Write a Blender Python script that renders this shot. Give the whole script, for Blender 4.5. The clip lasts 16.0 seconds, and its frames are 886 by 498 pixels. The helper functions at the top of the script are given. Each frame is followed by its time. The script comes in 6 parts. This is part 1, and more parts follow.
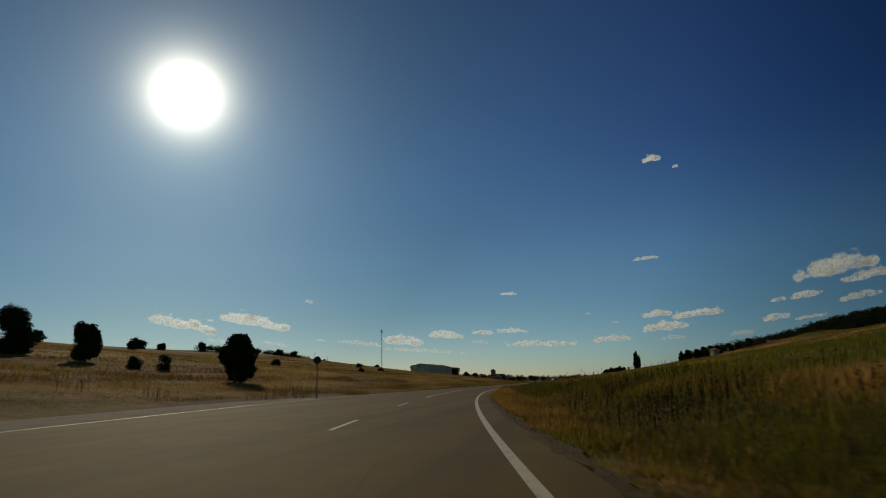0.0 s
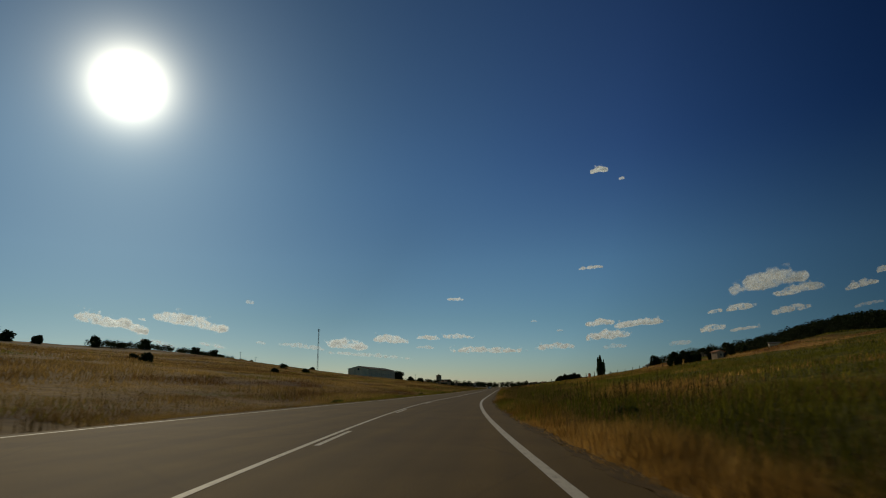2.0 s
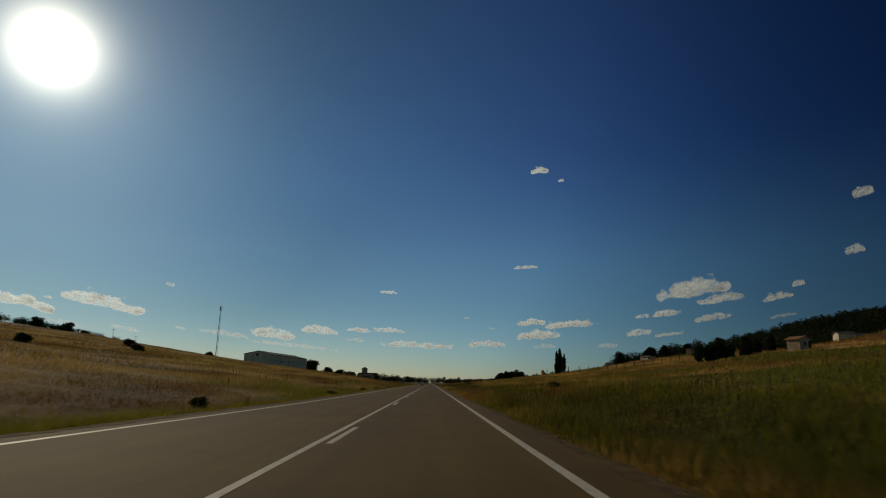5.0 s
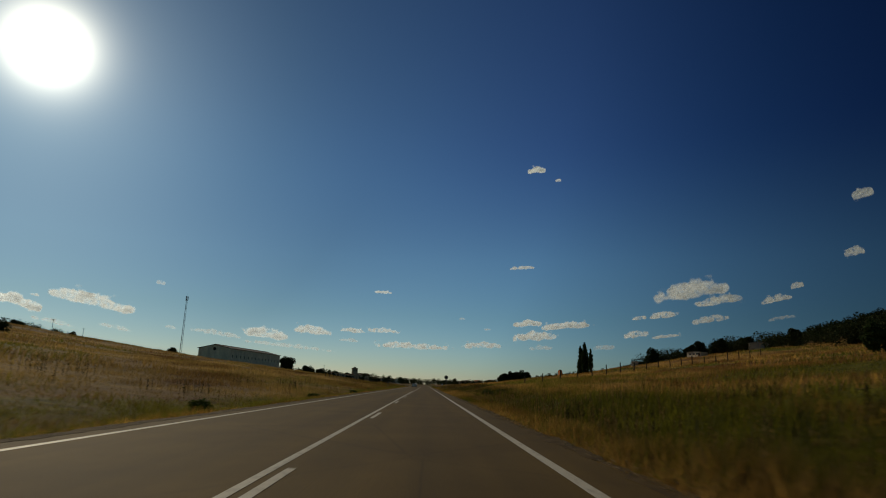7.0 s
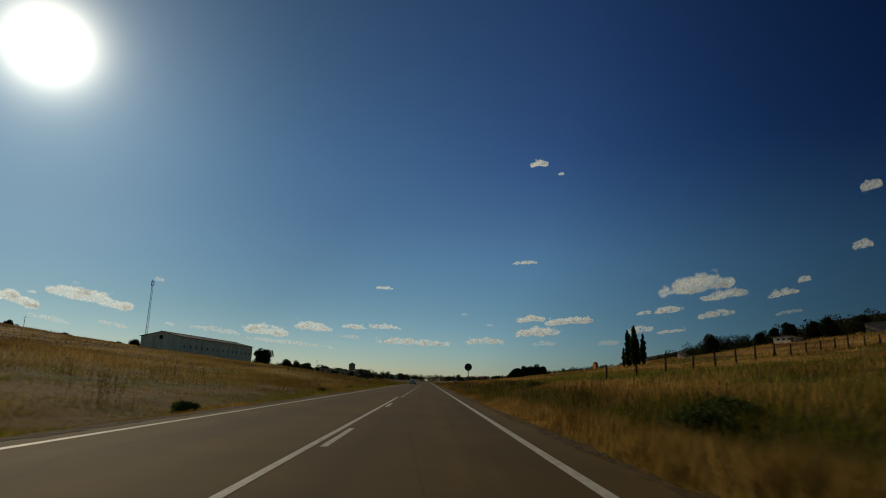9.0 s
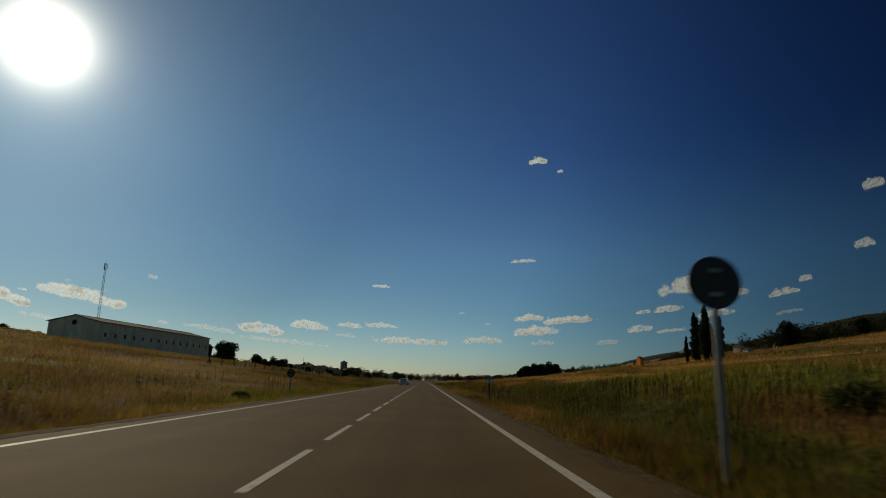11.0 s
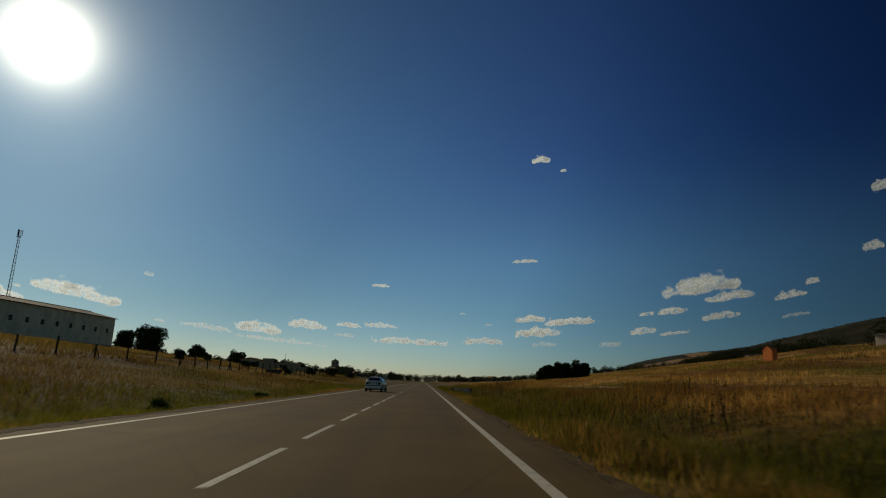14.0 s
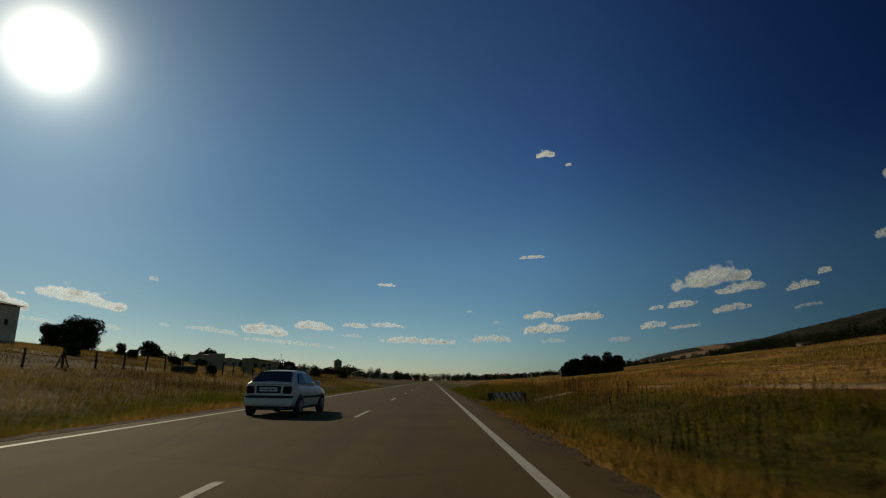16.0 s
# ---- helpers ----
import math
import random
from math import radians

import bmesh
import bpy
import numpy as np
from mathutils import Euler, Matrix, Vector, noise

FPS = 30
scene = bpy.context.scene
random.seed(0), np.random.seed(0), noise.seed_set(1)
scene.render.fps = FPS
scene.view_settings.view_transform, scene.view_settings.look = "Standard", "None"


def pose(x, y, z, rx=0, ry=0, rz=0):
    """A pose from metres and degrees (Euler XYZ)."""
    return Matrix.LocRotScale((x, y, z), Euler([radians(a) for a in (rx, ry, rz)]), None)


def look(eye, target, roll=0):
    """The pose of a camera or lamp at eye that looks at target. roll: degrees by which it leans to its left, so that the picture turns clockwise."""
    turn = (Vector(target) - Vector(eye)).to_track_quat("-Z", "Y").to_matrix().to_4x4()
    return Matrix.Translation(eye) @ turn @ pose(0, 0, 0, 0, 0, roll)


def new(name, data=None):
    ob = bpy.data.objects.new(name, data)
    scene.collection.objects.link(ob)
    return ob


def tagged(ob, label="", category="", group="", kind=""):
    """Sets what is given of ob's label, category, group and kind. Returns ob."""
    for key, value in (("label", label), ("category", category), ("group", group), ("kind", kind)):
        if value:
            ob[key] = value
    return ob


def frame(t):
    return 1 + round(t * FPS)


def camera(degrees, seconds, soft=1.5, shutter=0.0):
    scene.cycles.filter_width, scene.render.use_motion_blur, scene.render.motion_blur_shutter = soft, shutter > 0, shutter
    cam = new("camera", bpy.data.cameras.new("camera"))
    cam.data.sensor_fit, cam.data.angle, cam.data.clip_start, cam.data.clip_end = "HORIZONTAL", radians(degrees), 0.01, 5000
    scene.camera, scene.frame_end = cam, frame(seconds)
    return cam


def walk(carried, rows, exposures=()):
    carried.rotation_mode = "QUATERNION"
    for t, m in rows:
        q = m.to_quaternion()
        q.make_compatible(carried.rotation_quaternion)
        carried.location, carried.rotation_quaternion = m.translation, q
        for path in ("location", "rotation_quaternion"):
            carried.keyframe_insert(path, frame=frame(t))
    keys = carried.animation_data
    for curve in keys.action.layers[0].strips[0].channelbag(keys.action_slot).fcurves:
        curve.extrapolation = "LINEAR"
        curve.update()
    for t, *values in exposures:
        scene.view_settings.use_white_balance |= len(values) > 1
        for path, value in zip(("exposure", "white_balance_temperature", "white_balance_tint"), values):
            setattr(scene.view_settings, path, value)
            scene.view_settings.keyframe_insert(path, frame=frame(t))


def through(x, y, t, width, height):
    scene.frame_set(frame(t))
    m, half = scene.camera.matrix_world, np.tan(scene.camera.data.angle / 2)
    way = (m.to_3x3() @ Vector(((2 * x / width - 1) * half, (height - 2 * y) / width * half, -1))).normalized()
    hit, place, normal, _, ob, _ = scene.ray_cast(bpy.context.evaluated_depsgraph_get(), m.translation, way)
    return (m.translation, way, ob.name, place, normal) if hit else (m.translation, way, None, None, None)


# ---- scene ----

# ---- camera ----
cam = camera(73.0, 16.0, soft=1.05, shutter=0.22)
PATH = [
    (0, 10.94, -165.72, 102.57, 1.19, 10.77),
    (0.5, 8.64, -153.85, 102.87, 1.36, 9.29),
    (1, 6.64, -142.08, 102.59, 1.03, 8.11),
    (1.5, 4.87, -130.12, 102.92, 0.80, 6.80),
    (2, 3.32, -117.84, 103.01, 0.50, 5.52),
    (2.5, 2.03, -105.35, 102.80, -0.03, 4.12),
    (3, 1.03, -92.89, 102.55, -0.10, 2.64),
    (3.5, 0.37, -80.58, 102.59, 0.06, 1.14),
    (4, 0.04, -68.18, 102.61, -0.67, -0.12),
    (6.5, -0.18, 0.00, 102.67, -1.61, -1.54),
    (7, -0.22, 13.71, 102.78, -1.69, -1.65),
    (7.5, -0.17, 27.44, 102.75, -1.70, -1.66),
    (8, -0.15, 41.01, 102.84, -1.01, -1.49),
    (8.5, -0.12, 54.85, 102.48, -0.71, -1.38),
    (9, -0.21, 67.98, 102.45, -1.47, -1.45),
    (11.5, -0.11, 127.97, 102.39, -1.53, -1.74),
    (12, -0.01, 139.15, 102.38, -1.45, -1.68),
    (12.5, 0.04, 149.88, 102.31, -1.09, -1.60),
    (13, 0.15, 160.59, 102.14, -0.66, -1.53),
    (13.5, 0.14, 171.17, 102.42, -1.76, -1.68),
    (14, 0.24, 181.37, 102.53, -2.03, -1.78),
    (14.5, 0.34, 190.99, 102.33, -2.21, -1.74),
    (15, 0.46, 200.29, 102.36, -0.89, -1.36),
    (15.5, 0.47, 209.77, 102.30, -0.94, -1.04),
    (16, 0.37, 219.34, 102.41, -0.83, -0.98),
]
EYE = 1.07
walk(cam, [(t, pose(x, y, EYE, rx, ry, rz)) for t, x, y, rx, ry, rz in PATH], exposures=[(0, -1.55, 8750, 6), (4.2, -1.53, 8750, 6), (6.5, -1.56, 8750, 6), (7, -1.43, 8750, 6)])

# ---- world and sun ----
SUN_AZ, SUN_EL = -35.2, 25.3
SUN_DIR = Vector((math.sin(radians(SUN_AZ)) * math.cos(radians(SUN_EL)),
                  math.cos(radians(SUN_AZ)) * math.cos(radians(SUN_EL)), math.sin(radians(SUN_EL))))
world = bpy.data.worlds.new("world")
scene.world = world
world.use_nodes = True
wt = world.node_tree
wt.nodes.clear()
sky = wt.nodes.new("ShaderNodeTexSky")
sky.sky_type = "NISHITA"
sky.sun_disc = False
sky.sun_elevation = radians(SUN_EL)
sky.sun_rotation = radians(SUN_AZ)
sky.altitude = 1000
sky.air_density = 0.95
sky.dust_density = 0.4
sky.ozone_density = 4.0
# deepen the blue away from the sun
unit = wt.nodes.new("ShaderNodeMixRGB")
unit.blend_type = "MULTIPLY"
unit.inputs[0].default_value = 1.0
unit.inputs[2].default_value = (0.322, 0.377, 0.368, 1)
wt.links.new(sky.outputs[0], unit.inputs[1])
deep = wt.nodes.new("ShaderNodeGamma")
deep.inputs["Gamma"].default_value = 1.55
wt.links.new(unit.outputs[0], deep.inputs["Color"])
sky_bg = wt.nodes.new("ShaderNodeBackground")
# thinner haze low down, deeper blue towards the far side of the sky
co = wt.nodes.new("ShaderNodeTexCoord")
dot = wt.nodes.new("ShaderNodeVectorMath")
dot.operation = "DOT_PRODUCT"
dot.inputs[1].default_value = SUN_DIR
wt.links.new(co.outputs["Generated"], dot.inputs[0])
ang = wt.nodes.new("ShaderNodeMath")
ang.operation = "ARCCOSINE"
wt.links.new(dot.outputs["Value"], ang.inputs[0])
up = wt.nodes.new("ShaderNodeSeparateXYZ")
wt.links.new(co.outputs["Generated"], up.inputs[0])
haze = wt.nodes.new("ShaderNodeValToRGB")
marks = haze.color_ramp.elements
for q in range(3):
    marks.new(0.5)
for k, (at, tone) in zip(marks, ((0.0, (0.67, 0.59, 0.83)), (0.05, (0.76, 0.68, 0.84)), (0.11, (0.80, 0.76, 0.81)), (0.2, (0.95, 0.93, 0.95)), (0.32, (1, 1, 1)))):
    k.position, k.color = at, (*tone, 1)
wt.links.new(up.outputs[2], haze.inputs[0])
clear = wt.nodes.new("ShaderNodeMixRGB")
clear.blend_type = "MULTIPLY"
clear.inputs[0].default_value = 1.0
wt.links.new(deep.outputs[0], clear.inputs[1])
wt.links.new(haze.outputs[0], clear.inputs[2])
side = wt.nodes.new("ShaderNodeMapRange")
side.interpolation_type = "SMOOTHSTEP"
for i, v in enumerate((radians(28), radians(85), 1.0, 0.3)):
    side.inputs[1 + i].default_value = v
wt.links.new(ang.outputs[0], side.inputs[0])
level = wt.nodes.new("ShaderNodeMath")
level.operation = "MULTIPLY"
level.inputs[1].default_value = 0.255
# the sky brightens again opposite the sun
back = wt.nodes.new("ShaderNodeMapRange")
back.interpolation_type = "SMOOTHSTEP"
for i, v in enumerate((radians(90), radians(135), 0.0, 1.0)):
    back.inputs[1 + i].default_value = v
wt.links.new(ang.outputs[0], back.inputs[0])
whole = wt.nodes.new("ShaderNodeMath")
whole.operation = "ADD"
wt.links.new(side.outputs[0], whole.inputs[0])
wt.links.new(back.outputs[0], whole.inputs[1])
wt.links.new(whole.outputs[0], level.inputs[0])
wt.links.new(level.outputs[0], sky_bg.inputs["Strength"])
far_side = wt.nodes.new("ShaderNodeValToRGB")
far_side.color_ramp.elements[0].position = 0.3
far_side.color_ramp.elements[0].color = (0.72, 1.0, 1.16, 1)
far_side.color_ramp.elements[1].position = 0.95
far_side.color_ramp.elements[1].color = (1, 1, 1, 1)
wt.links.new(side.outputs[0], far_side.inputs[0])
richer = wt.nodes.new("ShaderNodeMixRGB")
richer.blend_type = "MULTIPLY"
richer.inputs[0].default_value = 1.0
wt.links.new(clear.outputs[0], richer.inputs[1])
wt.links.new(far_side.outputs[0], richer.inputs[2])
# the blue deepens with height above the haze and with the angle from the sun
turn = wt.nodes.new("ShaderNodeMath")
turn.operation = "DIVIDE"
turn.inputs[1].default_value = radians(180)
wt.links.new(ang.outputs[0], turn.inputs[0])
depth = wt.nodes.new("ShaderNodeValToRGB")
steps = depth.color_ramp.elements
for q in range(6):
    steps.new(0.5)
for k, (at, tone) in zip(steps, ((0.0, (0.85, 0.93, 0.95)), (0.1, (0.79, 0.90, 0.92)), (0.167, (0.84, 0.92, 1.0)), (0.245, (0.80, 0.89, 1.13)),
                                 (0.333, (0.43, 0.66, 0.95)), (0.4, (0.34, 0.52, 0.86)), (0.55, (0.7, 0.8, 0.9)), (0.72, (2.0, 1.18, 0.78)))):
    k.position, k.color = at, (*tone, 1)
wt.links.new(turn.outputs[0], depth.inputs[0])
lift = wt.nodes.new("ShaderNodeMapRange")
lift.interpolation_type = "SMOOTHSTEP"
for i, v in enumerate((0.17, 0.40, 0.0, 1.0)):
    lift.inputs[1 + i].default_value = v
wt.links.new(up.outputs[2], lift.inputs[0])
tint = wt.nodes.new("ShaderNodeMixRGB")
low = wt.nodes.new("ShaderNodeValToRGB")
low.color_ramp.elements[0].position = 0.15
low.color_ramp.elements[0].color = (0.76, 0.77, 0.76, 1)
low.color_ramp.elements[1].position = 0.25
low.color_ramp.elements[1].color = (1.25, 1.22, 1.18, 1)
low.color_ramp.elements.new(0.195).color = (0.98, 0.97, 0.95, 1)
behind = low.color_ramp.elements.new(0.6)
behind.color = (2.1, 1.28, 0.8, 1)
low.color_ramp.elements.new(0.45).color = (1.12, 1.10, 1.08, 1)
wt.links.new(turn.outputs[0], low.inputs[0])
wt.links.new(low.outputs[0], tint.inputs[1])
wt.links.new(lift.outputs[0], tint.inputs[0])
wt.links.new(depth.outputs[0], tint.inputs[2])
final = wt.nodes.new("ShaderNodeMixRGB")
final.blend_type = "MULTIPLY"
final.inputs[0].default_value = 1.0
wt.links.new(richer.outputs[0], final.inputs[1])
wt.links.new(tint.outputs[0], final.inputs[2])
wt.links.new(final.outputs[0], sky_bg.inputs["Color"])
# the sun's own glare and the wider glow of the air round it
halo = []
for reach, power in ((1.25, 22.0), (6.5, 0.34)):
    fall = wt.nodes.new("ShaderNodeMath")
    fall.operation = "MULTIPLY"
    fall.inputs[1].default_value = -1 / radians(reach)
    wt.links.new(ang.outputs[0], fall.inputs[0])
    glow = wt.nodes.new("ShaderNodeMath")
    glow.operation = "EXPONENT"
    wt.links.new(fall.outputs[0], glow.inputs[0])
    scaled = wt.nodes.new("ShaderNodeMath")
    scaled.operation = "MULTIPLY"
    scaled.inputs[1].default_value = power
    wt.links.new(glow.outputs[0], scaled.inputs[0])
    halo.append(scaled)
both = wt.nodes.new("ShaderNodeMath")
both.operation = "ADD"
wt.links.new(halo[0].outputs[0], both.inputs[0])
wt.links.new(halo[1].outputs[0], both.inputs[1])
sun_bg = wt.nodes.new("ShaderNodeBackground")
sun_bg.inputs["Color"].default_value = (0.92, 0.97, 1.0, 1)
wt.links.new(both.outputs[0], sun_bg.inputs["Strength"])
add = wt.nodes.new("ShaderNodeAddShader")
wt.links.new(sky_bg.outputs[0], add.inputs[0])
wt.links.new(sun_bg.outputs[0], add.inputs[1])
wout = wt.nodes.new("ShaderNodeOutputWorld")
wt.links.new(add.outputs[0], wout.inputs["Surface"])

sun_data = bpy.data.lights.new("sun", "SUN")
sun_data.energy = 3.7
sun_data.angle = radians(0.5)
sun_data.color = (1.0, 0.93, 0.82)
sun = new("sun", sun_data)
sun.matrix_world = look(SUN_DIR * 500, (0, 0, 0))

# ---- materials ----


class Mat:
    """A principled node material under construction."""

    def __init__(self, name, rough=0.8, metal=0.0, spec=0.3):
        self.m = bpy.data.materials.new(name)
        self.m.use_nodes = True
        self.t = self.m.node_tree
        self.b = self.t.nodes["Principled BSDF"]
        self.b.inputs["Roughness"].default_value = rough
        self.b.inputs["Metallic"].default_value = metal
        self.b.inputs["Specular IOR Level"].default_value = spec

    def node(self, kind, **vals):
        n = self.t.nodes.new(kind)
        for k, v in vals.items():
            n.inputs[k].default_value = v
        return n

    def link(self, a, b):
        self.t.links.new(a, b)

    def pos(self, scale=(1, 1, 1)):
        g = self.node("ShaderNodeNewGeometry")
        v = self.node("ShaderNodeVectorMath")
        v.operation = "MULTIPLY"
        v.inputs[1].default_value = scale
        self.link(g.outputs["Position"], v.inputs[0])
        return v.outputs[0]

    def obj(self, scale=(1, 1, 1)):
        g = self.node("ShaderNodeTexCoord")
        v = self.node("ShaderNodeVectorMath")
        v.operation = "MULTIPLY"
        v.inputs[1].default_value = scale
        self.link(g.outputs["Object"], v.inputs[0])
        return v.outputs[0]

    def noise(self, vec, scale, detail=4.0, rough=0.6):
        n = self.node("ShaderNodeTexNoise", Scale=scale, Detail=detail, Roughness=rough)
        self.link(vec, n.inputs["Vector"])
        return n.outputs["Fac"]

    def ramp(self, fac, *stops):
        r = self.node("ShaderNodeValToRGB")
        e = r.color_ramp.elements
        while len(e) < len(stops):
            e.new(0.5)
        for k, (p, c) in zip(e, stops):
            k.position = p
            k.color = (*c, 1) if len(c) == 3 else c
        self.link(fac, r.inputs[0])
        return r.outputs[0]

    def mix(self, fac, a, b, mode="MIX"):
        n = self.node("ShaderNodeMixRGB")
        n.blend_type = mode
        for s, v in zip(n.inputs, (fac, a, b)):
            if isinstance(v, (int, float)):
                s.default_value = v
            elif isinstance(v, tuple):
                s.default_value = (*v, 1)
            else:
                self.link(v, s)
        return n.outputs[0]

    def color(self, c):
        if isinstance(c, tuple):
            self.b.inputs["Base Color"].default_value = (*c, 1)
        else:
            self.link(c, self.b.inputs["Base Color"])
        return self

    def bump(self, fac, strength=0.3, dist=0.02):
        n = self.node("ShaderNodeBump", Strength=strength, Distance=dist)
        self.link(fac, n.inputs["Height"])
        self.link(n.outputs[0], self.b.inputs["Normal"])
        return self

    def island(self):
        return self.node("ShaderNodeNewGeometry").outputs["Random Per Island"]


def gray(v):
    return (v, v, v)


def speckled(name, c1, c2, scale=6.0, fine=60.0, rough=0.8, metal=0.0, spec=0.3, bump=0.15):
    """A surface of two close tones with blotches and grain."""
    k = Mat(name, rough, metal, spec)
    v = k.obj()
    big = k.ramp(k.noise(v, scale), (0.35, c1), (0.68, c2))
    small = k.ramp(k.noise(v, fine, 3), (0.3, gray(0.78)), (0.7, gray(1.1)))
    k.color(k.mix(1.0, big, small, "MULTIPLY"))
    k.bump(k.noise(v, fine, 3), bump, 0.01)
    return k.m


def make_asphalt():
    k = Mat("asphalt", 0.85, 0, 0.15)
    v = k.pos()
    long_v = k.pos((1.0, 0.02, 1.0))
    base = k.ramp(k.noise(v, 0.35, 6), (0.3, (0.104, 0.061, 0.0115)), (0.7, (0.150, 0.090, 0.019)))
    lanes = k.ramp(k.noise(long_v, 0.9, 2), (0.3, gray(0.78)), (0.7, gray(1.22)))
    grit = k.ramp(k.noise(v, 38, 3), (0.25, gray(0.5)), (0.75, gray(1.5)))
    crack = k.node("ShaderNodeTexVoronoi", Scale=0.22)
    crack.feature = "DISTANCE_TO_EDGE"
    k.link(k.pos((1, 0.6, 1)), crack.inputs["Vector"])
    line = k.ramp(crack.outputs["Distance"], (0.0, gray(0.62)), (0.006, gray(1.0)))
    c = k.mix(1, base, lanes, "MULTIPLY")
    c = k.mix(1, c, grit, "MULTIPLY")
    c = k.mix(0.7, c, k.mix(1, c, line, "MULTIPLY"))
    k.color(c)
    k.bump(k.noise(v, 70, 2), 0.5, 0.008)
    return k.m


def make_paint():
    k = Mat("road_paint", 0.65, 0, 0.4)
    v = k.pos()
    worn = k.ramp(k.noise(v, 7, 5, 0.7), (0.32, (0.24, 0.2, 0.13)), (0.46, (0.62, 0.56, 0.42)), (0.8, (0.76, 0.70, 0.54)))
    k.color(worn)
    k.bump(k.noise(v, 60, 2), 0.3, 0.005)
    return k.m


def band(k, a, b, c, d, axis=0):
    """A soft band along the road (or across it): rises from x (or y) = a to b and falls from c to d; x is counted from the road's bend."""
    sep = k.node("ShaderNodeSeparateXYZ")
    k.link(k.pos(), sep.inputs[0])
    at = sep.outputs[axis]
    if axis == 0:
        bend = k.node("ShaderNodeMath")
        bend.operation = "MULTIPLY_ADD"
        bend.inputs[1].default_value, bend.inputs[2].default_value = -1.0, -60.0
        k.link(sep.outputs[1], bend.inputs[0])
        past = k.node("ShaderNodeMath")
        past.operation = "MAXIMUM"
        past.inputs[1].default_value = 0.0
        k.link(bend.outputs[0], past.inputs[0])
        sq = k.node("ShaderNodeMath")
        sq.operation = "MULTIPLY"
        k.link(past.outputs[0], sq.inputs[0])
        k.link(past.outputs[0], sq.inputs[1])
        at = total(k, at, sq.outputs[0], -0.000918)
    up = k.node("ShaderNodeMapRange")
    dn = k.node("ShaderNodeMapRange")
    for n, (p, q) in ((up, (a, b)), (dn, (d, c))):
        n.inputs[1].default_value, n.inputs[2].default_value = p, q
        k.link(at, n.inputs[0])
    m = k.node("ShaderNodeMath")
    m.operation = "MULTIPLY"
    k.link(up.outputs[0], m.inputs[0])
    k.link(dn.outputs[0], m.inputs[1])
    return m.outputs[0]


def total(k, a, b, scale):
    m = k.node("ShaderNodeMath")
    m.operation = "MULTIPLY_ADD"
    m.inputs[1].default_value = scale
    k.link(b, m.inputs[0])
    k.link(a, m.inputs[2])
    return m.outputs[0]


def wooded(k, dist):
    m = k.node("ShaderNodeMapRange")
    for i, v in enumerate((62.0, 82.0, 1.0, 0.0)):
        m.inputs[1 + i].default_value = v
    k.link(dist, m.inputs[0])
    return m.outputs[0]


